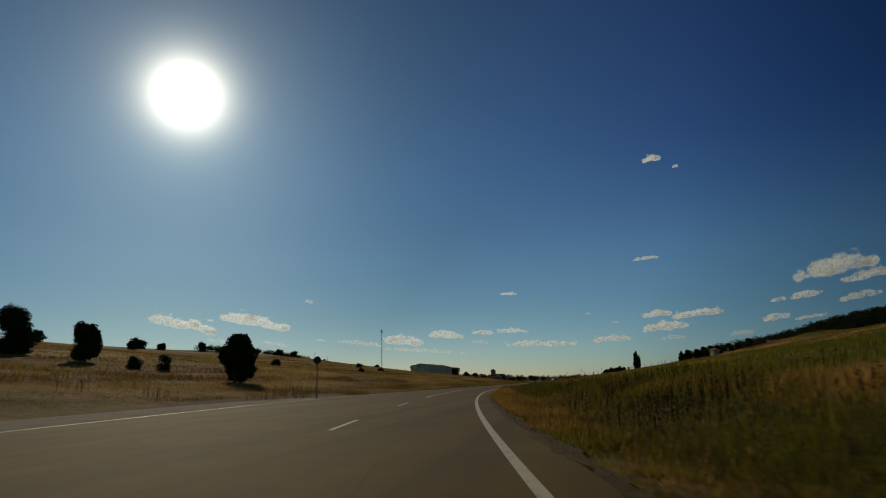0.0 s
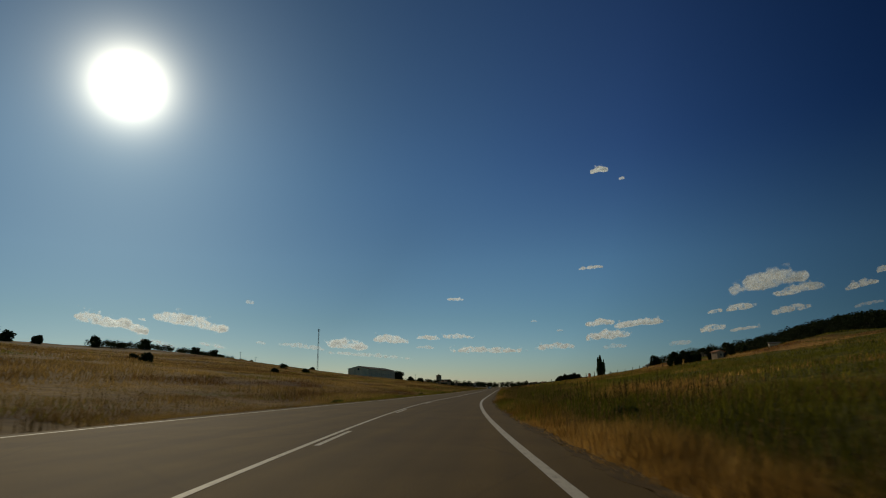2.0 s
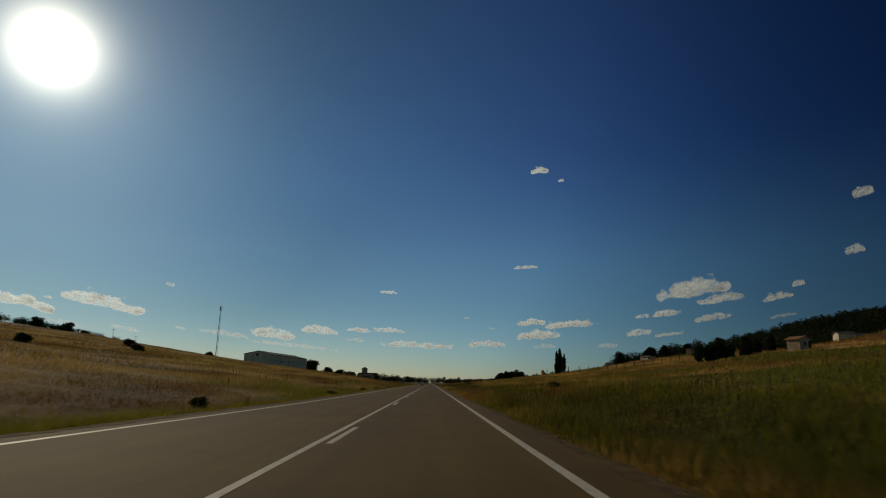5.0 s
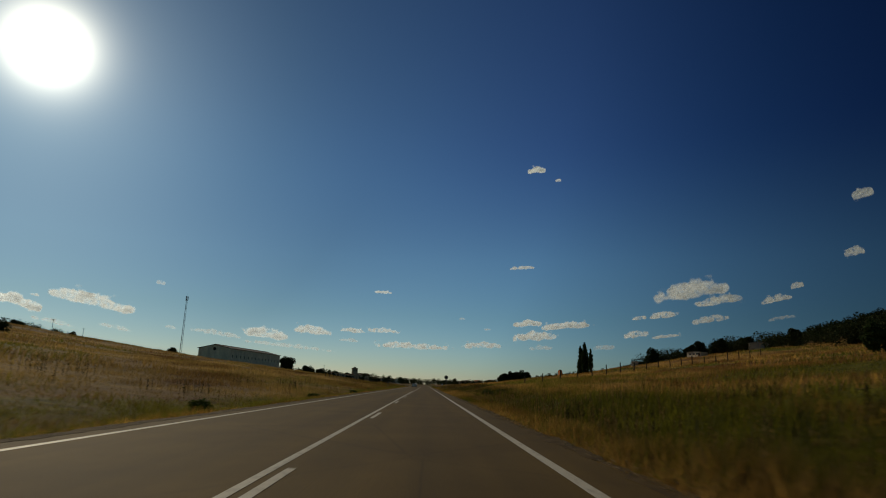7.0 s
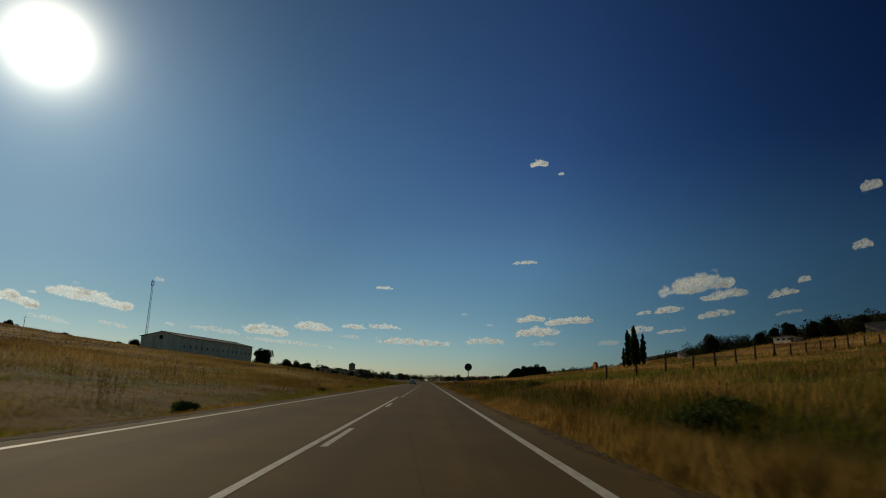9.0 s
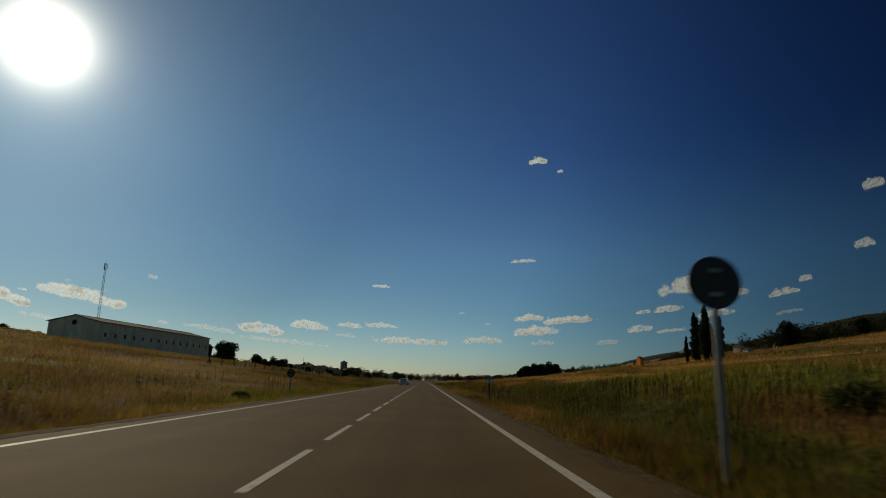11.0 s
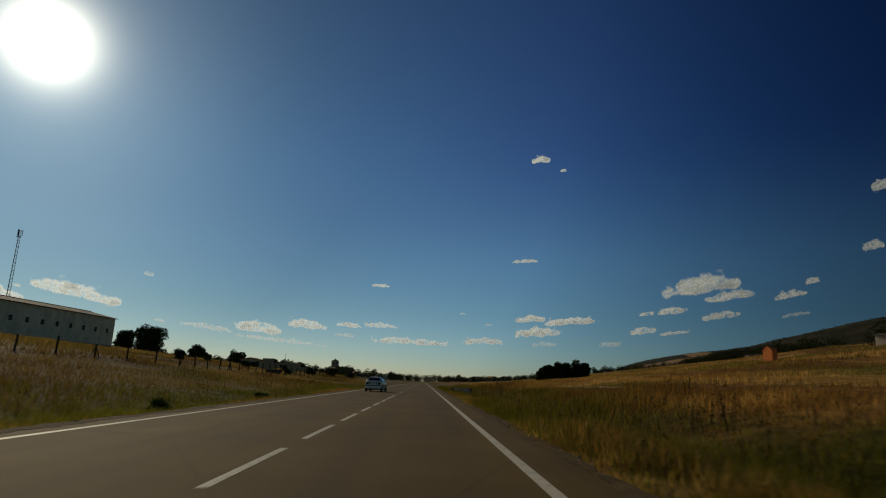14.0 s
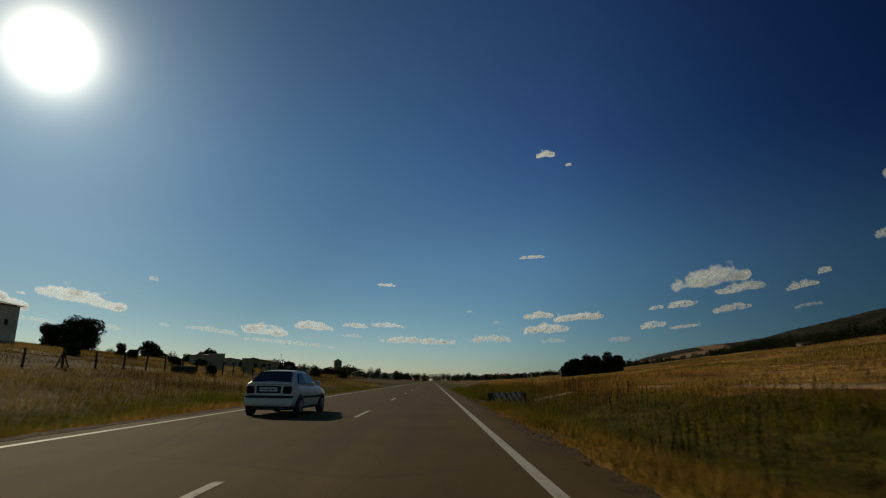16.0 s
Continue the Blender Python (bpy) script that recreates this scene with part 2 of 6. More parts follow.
def field_color(k, v, per=None):
    """Straw, ochre and green growth over the land; greener in the ditches, scrub on the far ridge."""
    straw = k.ramp(k.noise(v, 0.6, 5), (0.36, (0.235, 0.12, 0.032)), (0.52, (0.465, 0.258, 0.078)), (0.66, (0.68, 0.43, 0.165)))
    red = k.ramp(k.noise(v, 0.06, 3), (0.44, gray(0)), (0.6, gray(1)))
    c = k.mix(red, straw, (0.36, 0.205, 0.066))
    n = k.noise(k.pos((0.06, 0.024, 0.06)), 1.0, 4)
    n = total(k, n, k.noise(k.pos((0.35, 0.09, 0.3)), 1.0, 3), 0.25)
    late = band(k, 182.0, 212.0, 900.0, 990.0, 1)
    early = k.ramp(late, (0.0, gray(1.0)), (1.0, gray(0.3)))
    n = total(k, n, k.mix(1.0, band(k, 4.0, 5.4, 8.0, 11.5), early, "MULTIPLY"), 0.125)
    n = total(k, n, k.mix(1.0, band(k, 2.4, 3.0, 6.0, 12.0), late, "MULTIPLY"), 0.19)
    n = total(k, n, k.mix(1.0, band(k, -15.0, -12.0, -8.0, -7.0), late, "MULTIPLY"), 0.06)
    n = total(k, n, k.mix(1.0, band(k, 4.5, 8.0, 200.0, 260.0), band(k, -400.0, -300.0, 60.0, 120.0, 1), "MULTIPLY"), 0.105)
    n = total(k, n, band(k, -12.5, -10.0, -8.0, -7.0), 0.12)
    n = total(k, n, band(k, 20.0, 40.0, 70.0, 110.0), 0.03)
    n = total(k, n, k.mix(1.0, band(k, 5.0, 7.0, 14.0, 24.0), band(k, 128.0, 150.0, 178.0, 200.0, 1), "MULTIPLY"), 0.26)
    n = total(k, n, k.mix(1.0, band(k, 1.0, 4.0, 240.0, 280.0), band(k, 150.0, 215.0, 900.0, 990.0, 1), "MULTIPLY"), -0.05)
    if per is not None:
        n = total(k, n, k.ramp(per, (0.0, gray(0)), (1.0, gray(1))), 0.22)
    n = total(k, n, band(k, -9000.0, -400.0, -24.0, -14.0), -0.09)
    green = k.ramp(n, (0.64 if per is None else 0.735, gray(0)), (0.74 if per is None else 0.82, gray(1)))
    # left of the road painted darker olive, as it looks against the sun
    backlit_tone = k.ramp(k.noise(k.pos((0.05, 0.02, 0.05)), 1.0, 4), (0.38, (0.16, 0.117, 0.044)), (0.62, (0.285, 0.205, 0.083)))
    c = k.mix(k.mix(1.0, gray(0.72), band(k, -9000.0, -400.0, -9.5, -7.4), "MULTIPLY"), c, backlit_tone)
    growth = k.ramp(k.noise(k.pos((0.10, 0.035, 0.1)), 1.0, 4, 0.55), (0.40, (0.52, 0.42, 0.36)), (0.52, (1.0, 1.0, 1.0)), (0.7, (1.25, 1.25, 1.2)))
    c = k.mix(1.0, c, growth, "MULTIPLY")
    lush = k.ramp(k.noise(v, 0.9, 3), (0.35, (0.085, 0.088, 0.010)), (0.65, (0.185, 0.175, 0.026)))
    c = k.mix(green, c, lush)
    # ditch and shoulder verge darkened in patches, pale dry stand on the field above
    clump = k.ramp(k.noise(k.pos((0.75, 0.3, 0.5)), 1.0, 4, 0.65), (0.36, (0.74, 0.66, 0.56)), (0.50, (1.0, 0.97, 0.94)), (0.66, (1.24, 1.18, 1.1)))
    c = k.mix(k.mix(1.0, band(k, 3.0, 6.0, 90.0, 140.0), late, "MULTIPLY"), c, k.mix(1.0, c, clump, "MULTIPLY"))
    c = k.mix(k.mix(1.0, band(k, -70.0, -50.0, -10.0, -8.0), late, "MULTIPLY"), c, k.mix(1.0, c, (0.76, 0.77, 0.66), "MULTIPLY"))
    shade = k.mix(1.0, band(k, 2.0, 2.8, 9.0, 22.0), late, "MULTIPLY")
    c = k.mix(shade, c, k.mix(1.0, c, (0.82, 0.80, 0.62), "MULTIPLY"))
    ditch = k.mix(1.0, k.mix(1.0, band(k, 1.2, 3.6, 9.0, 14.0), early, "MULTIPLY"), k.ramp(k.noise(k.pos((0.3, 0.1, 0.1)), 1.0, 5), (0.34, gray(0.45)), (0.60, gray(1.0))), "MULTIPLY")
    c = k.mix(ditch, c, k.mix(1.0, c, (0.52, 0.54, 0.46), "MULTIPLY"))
    dry = k.mix(1.0, band(k, 11.0, 17.0, 240.0, 280.0), band(k, 80.0, 150.0, 1400.0, 1600.0, 1), "MULTIPLY")
    c = k.mix(dry, c, k.mix(1.0, c, (1.0, 1.08, 1.04), "MULTIPLY"))
    scrub = k.ramp(k.noise(k.pos((0.010, 0.010, 0.03)), 1.0, 5, 0.6), (0.40, (0.022, 0.028, 0.014)), (0.60, (0.058, 0.056, 0.03)))
    off = k.node("ShaderNodeVectorMath")
    off.operation = "DISTANCE"
    off.inputs[1].default_value = (0, 180, 0)
    k.link(k.pos((1.0, 1.0, 0.0)), off.inputs[0])
    dist = total(k, off.outputs["Value"], k.noise(k.pos((0.004, 0.004, 0.0)), 1.0, 3), 260.0)
    dist = total(k, dist, band(k, 950.0, 1150.0, 9000.0, 9900.0), -900.0)
    stubble = k.node("ShaderNodeMapRange")
    for i, q in enumerate((2150.0, 2190.0, 0.0, 1.0)):
        stubble.inputs[1 + i].default_value = q
    k.link(dist, stubble.inputs[0])
    woods = k.node("ShaderNodeMapRange")
    for i, q in enumerate((2455.0, 2475.0, 1.0, 0.0)):
        woods.inputs[1 + i].default_value = q
    k.link(dist, woods.inputs[0])
    both = k.node("ShaderNodeMath")
    both.operation = "MULTIPLY"
    k.link(stubble.outputs[0], both.inputs[0])
    k.link(woods.outputs[0], both.inputs[1])
    scrub = k.mix(both.outputs[0], scrub, (0.40, 0.27, 0.15))
    c = k.mix(band(k, 290.0, 340.0, 9000.0, 9900.0), c, scrub)
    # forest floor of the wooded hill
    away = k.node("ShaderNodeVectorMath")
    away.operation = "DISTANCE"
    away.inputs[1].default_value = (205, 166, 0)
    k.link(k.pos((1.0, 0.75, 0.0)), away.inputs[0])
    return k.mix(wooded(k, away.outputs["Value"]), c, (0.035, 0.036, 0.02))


def make_ground():
    k = Mat("dry_ground", 0.95, 0, 0.1)
    v = k.pos()
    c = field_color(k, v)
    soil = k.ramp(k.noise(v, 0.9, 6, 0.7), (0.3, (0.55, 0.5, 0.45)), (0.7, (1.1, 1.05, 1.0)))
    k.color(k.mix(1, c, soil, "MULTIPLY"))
    k.bump(k.noise(v, 3.5, 6, 0.7), 0.4, 0.1)
    return k.m


def make_grass(name, dark=1.0):
    k = Mat(name, 0.7, 0, 0.25)
    v = k.pos()
    mixed = k.node("ShaderNodeMath")
    mixed.operation = "FRACT"
    seven = k.node("ShaderNodeMath")
    seven.operation = "MULTIPLY"
    seven.inputs[1].default_value = 7.31
    k.link(k.island(), seven.inputs[0])
    k.link(seven.outputs[0], mixed.inputs[0])
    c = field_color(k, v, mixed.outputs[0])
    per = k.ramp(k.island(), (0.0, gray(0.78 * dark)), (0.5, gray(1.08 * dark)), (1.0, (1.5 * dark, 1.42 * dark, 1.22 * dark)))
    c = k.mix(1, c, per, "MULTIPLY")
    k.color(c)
    tr = k.node("ShaderNodeBsdfTranslucent")
    k.link(c, tr.inputs["Color"])
    mx = k.node("ShaderNodeMixShader", Fac=0.68)
    k.link(k.b.outputs[0], mx.inputs[1])
    k.link(tr.outputs[0], mx.inputs[2])
    k.link(mx.outputs[0], k.t.nodes["Material Output"].inputs["Surface"])
    return k.m


def make_leaf(name, c1, c2, through=0.25):
    k = Mat(name, 0.8, 0, 0.08)
    c = k.ramp(k.island(), (0.0, c1), (1.0, c2))
    k.color(c)
    tr = k.node("ShaderNodeBsdfTranslucent")
    k.link(c, tr.inputs["Color"])
    mx = k.node("ShaderNodeMixShader", Fac=through)
    k.link(k.b.outputs[0], mx.inputs[1])
    k.link(tr.outputs[0], mx.inputs[2])
    k.link(mx.outputs[0], k.t.nodes["Material Output"].inputs["Surface"])
    return k.m


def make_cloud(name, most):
    """White vapour, partly translucent, its sunlit look put in as emission; where it is thin the sky shows."""
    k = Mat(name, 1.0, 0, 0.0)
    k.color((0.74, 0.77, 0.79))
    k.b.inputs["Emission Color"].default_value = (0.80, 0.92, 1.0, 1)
    # painted glow for scattered sunlight, stronger the nearer a cloud stands to the sun
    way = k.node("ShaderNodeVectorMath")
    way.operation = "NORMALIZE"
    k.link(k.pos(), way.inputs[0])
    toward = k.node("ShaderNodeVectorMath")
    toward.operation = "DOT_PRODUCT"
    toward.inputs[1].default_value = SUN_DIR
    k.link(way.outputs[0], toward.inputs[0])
    sunward_glow = k.node("ShaderNodeMapRange")
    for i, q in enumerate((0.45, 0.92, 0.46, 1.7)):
        sunward_glow.inputs[1 + i].default_value = q
    k.link(toward.outputs["Value"], sunward_glow.inputs[0])
    # light and shade painted in: thin rims glow more, thick cores less
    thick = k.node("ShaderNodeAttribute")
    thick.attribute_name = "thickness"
    rim_glow = k.node("ShaderNodeMapRange")
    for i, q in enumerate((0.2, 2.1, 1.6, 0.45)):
        rim_glow.inputs[1 + i].default_value = q
    k.link(thick.outputs["Fac"], rim_glow.inputs[0])
    glow_level = k.node("ShaderNodeMath")
    glow_level.operation = "MULTIPLY"
    k.link(sunward_glow.outputs[0], glow_level.inputs[0])
    k.link(rim_glow.outputs[0], glow_level.inputs[1])
    k.link(glow_level.outputs[0], k.b.inputs["Emission Strength"])
    tr = k.node("ShaderNodeBsdfTranslucent")
    tr.inputs["Color"].default_value = (0.82, 0.85, 0.87, 1)
    mx = k.node("ShaderNodeMixShader", Fac=0.45)
    k.link(k.b.outputs[0], mx.inputs[1])
    k.link(tr.outputs[0], mx.inputs[2])
    clear = k.node("ShaderNodeBsdfTransparent")
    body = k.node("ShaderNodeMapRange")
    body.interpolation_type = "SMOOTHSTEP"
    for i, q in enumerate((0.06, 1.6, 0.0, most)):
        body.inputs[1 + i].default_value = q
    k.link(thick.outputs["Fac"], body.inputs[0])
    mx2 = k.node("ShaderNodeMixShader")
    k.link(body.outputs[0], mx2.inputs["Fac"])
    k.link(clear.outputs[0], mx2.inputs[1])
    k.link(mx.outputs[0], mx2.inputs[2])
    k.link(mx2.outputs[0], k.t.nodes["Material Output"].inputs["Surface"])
    return k.m


def make_wall(name, c1, c2, streak=0.6):
    """Plaster with blotches and streaks of dirt that run down."""
    k = Mat(name, 0.9, 0, 0.2)
    v = k.obj()
    base = k.ramp(k.noise(v, 0.8, 5), (0.3, c1), (0.7, c2))
    run = k.ramp(k.noise(k.obj((0.5, 0.5, 0.16)), 1.0, 5, 0.7), (0.35, gray(1 - streak * 0.5)), (0.6, gray(1.0)))
    c = k.mix(1, base, run, "MULTIPLY")
    k.color(c)
    k.bump(k.noise(v, 14, 4), 0.25, 0.02)
    return k.m


def make_roof(name, c1, c2, pitch=0.18):
    """A roof of narrow ribs with weathering."""
    k = Mat(name, 0.85, 0, 0.2)
    v = k.obj()
    w = k.node("ShaderNodeTexWave", Scale=1.0 / pitch / 6.28, Distortion=0.2)
    k.link(v, w.inputs["Vector"])
    c = k.ramp(k.noise(v, 1.2, 5), (0.3, c1), (0.7, c2))
    k.color(c)
    k.bump(w.outputs["Fac"], 0.5, 0.04)
    return k.m


def make_plain(name, c, rough=0.5, metal=0.0, spec=0.4):
    k = Mat(name, rough, metal, spec)
    v = k.obj()
    k.color(k.mix(1, c, k.ramp(k.noise(v, 9, 4), (0.3, gray(0.85)), (0.7, gray(1.08))), "MULTIPLY"))
    return k.m


ASPHALT = make_asphalt()
PAINT = make_paint()
GROUND = make_ground()
GRASS = make_grass("dry_grass")
WEED_TALL = make_leaf("tall_weed", (0.04, 0.036, 0.012), (0.11, 0.08, 0.03), 0.2)
WEED = make_leaf("weed_stalk", (0.09, 0.06, 0.02), (0.34, 0.21, 0.075), 0.35)
GRAVEL = speckled("gravel", (0.25, 0.21, 0.155), (0.36, 0.31, 0.235), 0.8, 30, 0.95, 0, 0.1, 0.6)
LEAF_JUNIPER = make_leaf("juniper_needles", (0.016, 0.026, 0.008), (0.05, 0.065, 0.02), 0.12)
LEAF_POPLAR = make_leaf("poplar_leaves", (0.025, 0.045, 0.012), (0.07, 0.10, 0.03), 0.2)
LEAF_OAK = make_leaf("oak_leaves", (0.018, 0.027, 0.009), (0.05, 0.062, 0.02), 0.12)
LEAF_SHRUB = make_leaf("shrub_leaves", (0.05, 0.07, 0.015), (0.12, 0.14, 0.035), 0.3)
BARK = speckled("bark", (0.06, 0.045, 0.032), (0.13, 0.1, 0.075), 5, 40, 0.95, 0, 0.1, 0.6)
WOOD = speckled("weathered_wood", (0.035, 0.027, 0.02), (0.08, 0.062, 0.046), 5, 50, 0.9, 0, 0.1, 0.5)
PLASTER = make_wall("white_plaster", (0.70, 0.58, 0.42), (0.84, 0.72, 0.55))
PLASTER_OLD = make_wall("old_plaster", (0.36, 0.265, 0.17), (0.54, 0.42, 0.29), 0.8)
ADOBE = make_wall("adobe_wall", (0.36, 0.25, 0.155), (0.52, 0.38, 0.25), 0.8)
SOOT_WALL = make_wall("gray_block_wall", (0.26, 0.25, 0.235), (0.4, 0.385, 0.36), 0.7)
STONE = speckled("church_stone", (0.24, 0.19, 0.13), (0.36, 0.29, 0.20), 0.6, 5, 0.9, 0, 0.2, 0.5)
BRICK = speckled("orange_brick", (0.56, 0.16, 0.045), (0.70, 0.23, 0.065), 2.2, 22, 0.9, 0, 0.2, 0.4)
TILE = make_roof("clay_tiles", (0.26, 0.12, 0.06), (0.40, 0.2, 0.1), 0.25)
FIBRE = make_roof("fibre_cement", (0.07, 0.064, 0.055), (0.12, 0.11, 0.096), 0.18)
DARK = make_plain("dark_opening", (0.012, 0.012, 0.013), 0.4)
STEEL = speckled("galvanised_steel", (0.16, 0.155, 0.145), (0.25, 0.245, 0.23), 5, 50, 0.55, 0.4, 0.5, 0.1)
ALU_BACK = speckled("sign_back", (0.026, 0.025, 0.024), (0.045, 0.044, 0.042), 4, 60, 0.6, 0.0, 0.3, 0.1)
RUST = speckled("rusty_wire", (0.05, 0.035, 0.025), (0.1, 0.07, 0.05), 4, 60, 0.8, 0.3, 0.3, 0.1)
SIGN_WHITE = make_plain("sign_white", (0.75, 0.75, 0.73), 0.45)
SIGN_BLACK = make_plain("sign_black", (0.02, 0.02, 0.02), 0.5)
SOIL = speckled("verge_soil", (0.075, 0.047, 0.018), (0.17, 0.11, 0.045), 2.3, 22, 0.95, 0, 0.1, 0.8)
DIRT = speckled("pale_dirt", (0.40, 0.265, 0.135), (0.56, 0.40, 0.225), 0.5, 12, 0.95, 0, 0.1, 0.4)
CONCRETE = speckled("concrete", (0.34, 0.32, 0.28), (0.48, 0.46, 0.41), 2, 35, 0.9, 0, 0.2, 0.4)
CAR_PAINT = make_plain("car_white", (0.88, 0.85, 0.78), 0.25, 0.0, 0.5)
GLASS_DARK = make_plain("tinted_glass", (0.012, 0.016, 0.02), 0.08, 0.0, 0.25)
RUBBER = make_plain("rubber", (0.018, 0.018, 0.018), 0.85)
PLASTIC = make_plain("black_plastic", (0.03, 0.03, 0.033), 0.55)
RIM = speckled("alloy", (0.42, 0.43, 0.44), (0.56, 0.57, 0.58), 8, 60, 0.35, 0.9, 0.5, 0.05)
LAMP_RED = make_plain("red_lens", (0.04, 0.008, 0.008), 0.15)
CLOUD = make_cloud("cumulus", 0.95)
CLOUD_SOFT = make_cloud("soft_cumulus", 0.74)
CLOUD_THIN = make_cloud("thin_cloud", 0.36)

# ---- building helpers ----


def mesh_of(name, verts, faces, mat=None, smooth=False):
    me = bpy.data.meshes.new(name)
    if isinstance(faces, np.ndarray):
        n, k = faces.shape
        me.vertices.add(len(verts))
        me.vertices.foreach_set("co", np.asarray(verts, np.float32).ravel())
        me.loops.add(n * k)
        me.loops.foreach_set("vertex_index", faces.astype(np.int32).ravel())
        me.polygons.add(n)
        me.polygons.foreach_set("loop_start", np.arange(0, n * k, k, dtype=np.int32))
        me.polygons.foreach_set("use_smooth", np.full(n, smooth))
        me.update(calc_edges=True)
    else:
        me.from_pydata([tuple(v) for v in verts], [], faces)
        if smooth:
            me.polygons.foreach_set("use_smooth", np.full(len(me.polygons), True))
    if mat:
        me.materials.append(mat)
    return me


def part(name, bm, mat, parent, label="", smooth=False):
    """One mesh object under a thing or a part."""
    if isinstance(bm, bmesh.types.BMesh):
        me = bpy.data.meshes.new(name)
        bm.to_mesh(me)
        bm.free()
        me.materials.append(mat)
        if smooth:
            me.polygons.foreach_set("use_smooth", np.full(len(me.polygons), True))
    else:
        me = bm
    ob = new(name, me)
    ob.parent = parent
    if label:
        tagged(ob, label)
    return ob


def thing(name, m, label, category, group="", kind=""):
    e = new(name)
    e.empty_display_size = 0.3
    e.matrix_world = m
    return tagged(e, label, category, group, kind)


def box(bm, x0, x1, y0, y1, z0, z1, bevel=0.0):
    """Adds a box, with rounded edges if asked."""
    r = bmesh.ops.create_cube(bm, size=1.0)
    vs = r["verts"]
    for v in vs:
        v.co = Vector((x0 + (v.co.x + 0.5) * (x1 - x0), y0 + (v.co.y + 0.5) * (y1 - y0), z0 + (v.co.z + 0.5) * (z1 - z0)))
    if bevel > 0:
        es = list({e for v in vs for e in v.link_edges})
        bmesh.ops.bevel(bm, geom=es, offset=bevel, segments=2, affect="EDGES", profile=0.5)
    return bm


def boxed(*a, **k):
    return box(bmesh.new(), *a, **k)


def tube(bm, p, q, r0, r1=None, n=8):
    """Adds a tapered bar from p to q."""
    r1 = r0 if r1 is None else r1
    p, q = Vector(p), Vector(q)
    d = q - p
    r = bmesh.ops.create_cone(bm, cap_ends=True, segments=n, radius1=r0, radius2=r1, depth=d.length)
    m = Matrix.Translation((p + q) / 2) @ d.to_track_quat("Z", "Y").to_matrix().to_4x4()
    bmesh.ops.transform(bm, matrix=m, verts=r["verts"])
    return bm


def tubed(*a, **k):
    return tube(bmesh.new(), *a, **k)


# ---- the lie of the land ----


def sstep(a, b, x):
    t = np.clip((np.asarray(x, float) - a) / (b - a), 0, 1)
    return t * t * (3 - 2 * t)


def line_right(y):
    """X of the right edge line: straight, with the bend before it."""
    return 1.62 + 0.000918 * np.maximum(0, -60 - np.asarray(y, float)) ** 2


def lane_width(y):
    return 3.46 + 0.36 * (1 - sstep(-85, -35, y))


def road_width(y):
    """From the right edge line to the left one; wider at the junction."""
    return 7.69 + 4.5 * (1 - sstep(-130, -52, y)) + 0.9 * (1 - sstep(-55, -5, y))


def waves(x, y, s, a):
    return a * (np.sin(x / s + 1.3 * np.sin(y / s * 0.71 + 0.4)) + np.sin(y / s * 1.13 + 2.1 + 1.1 * np.sin(x / s * 0.83 + 1.9)))


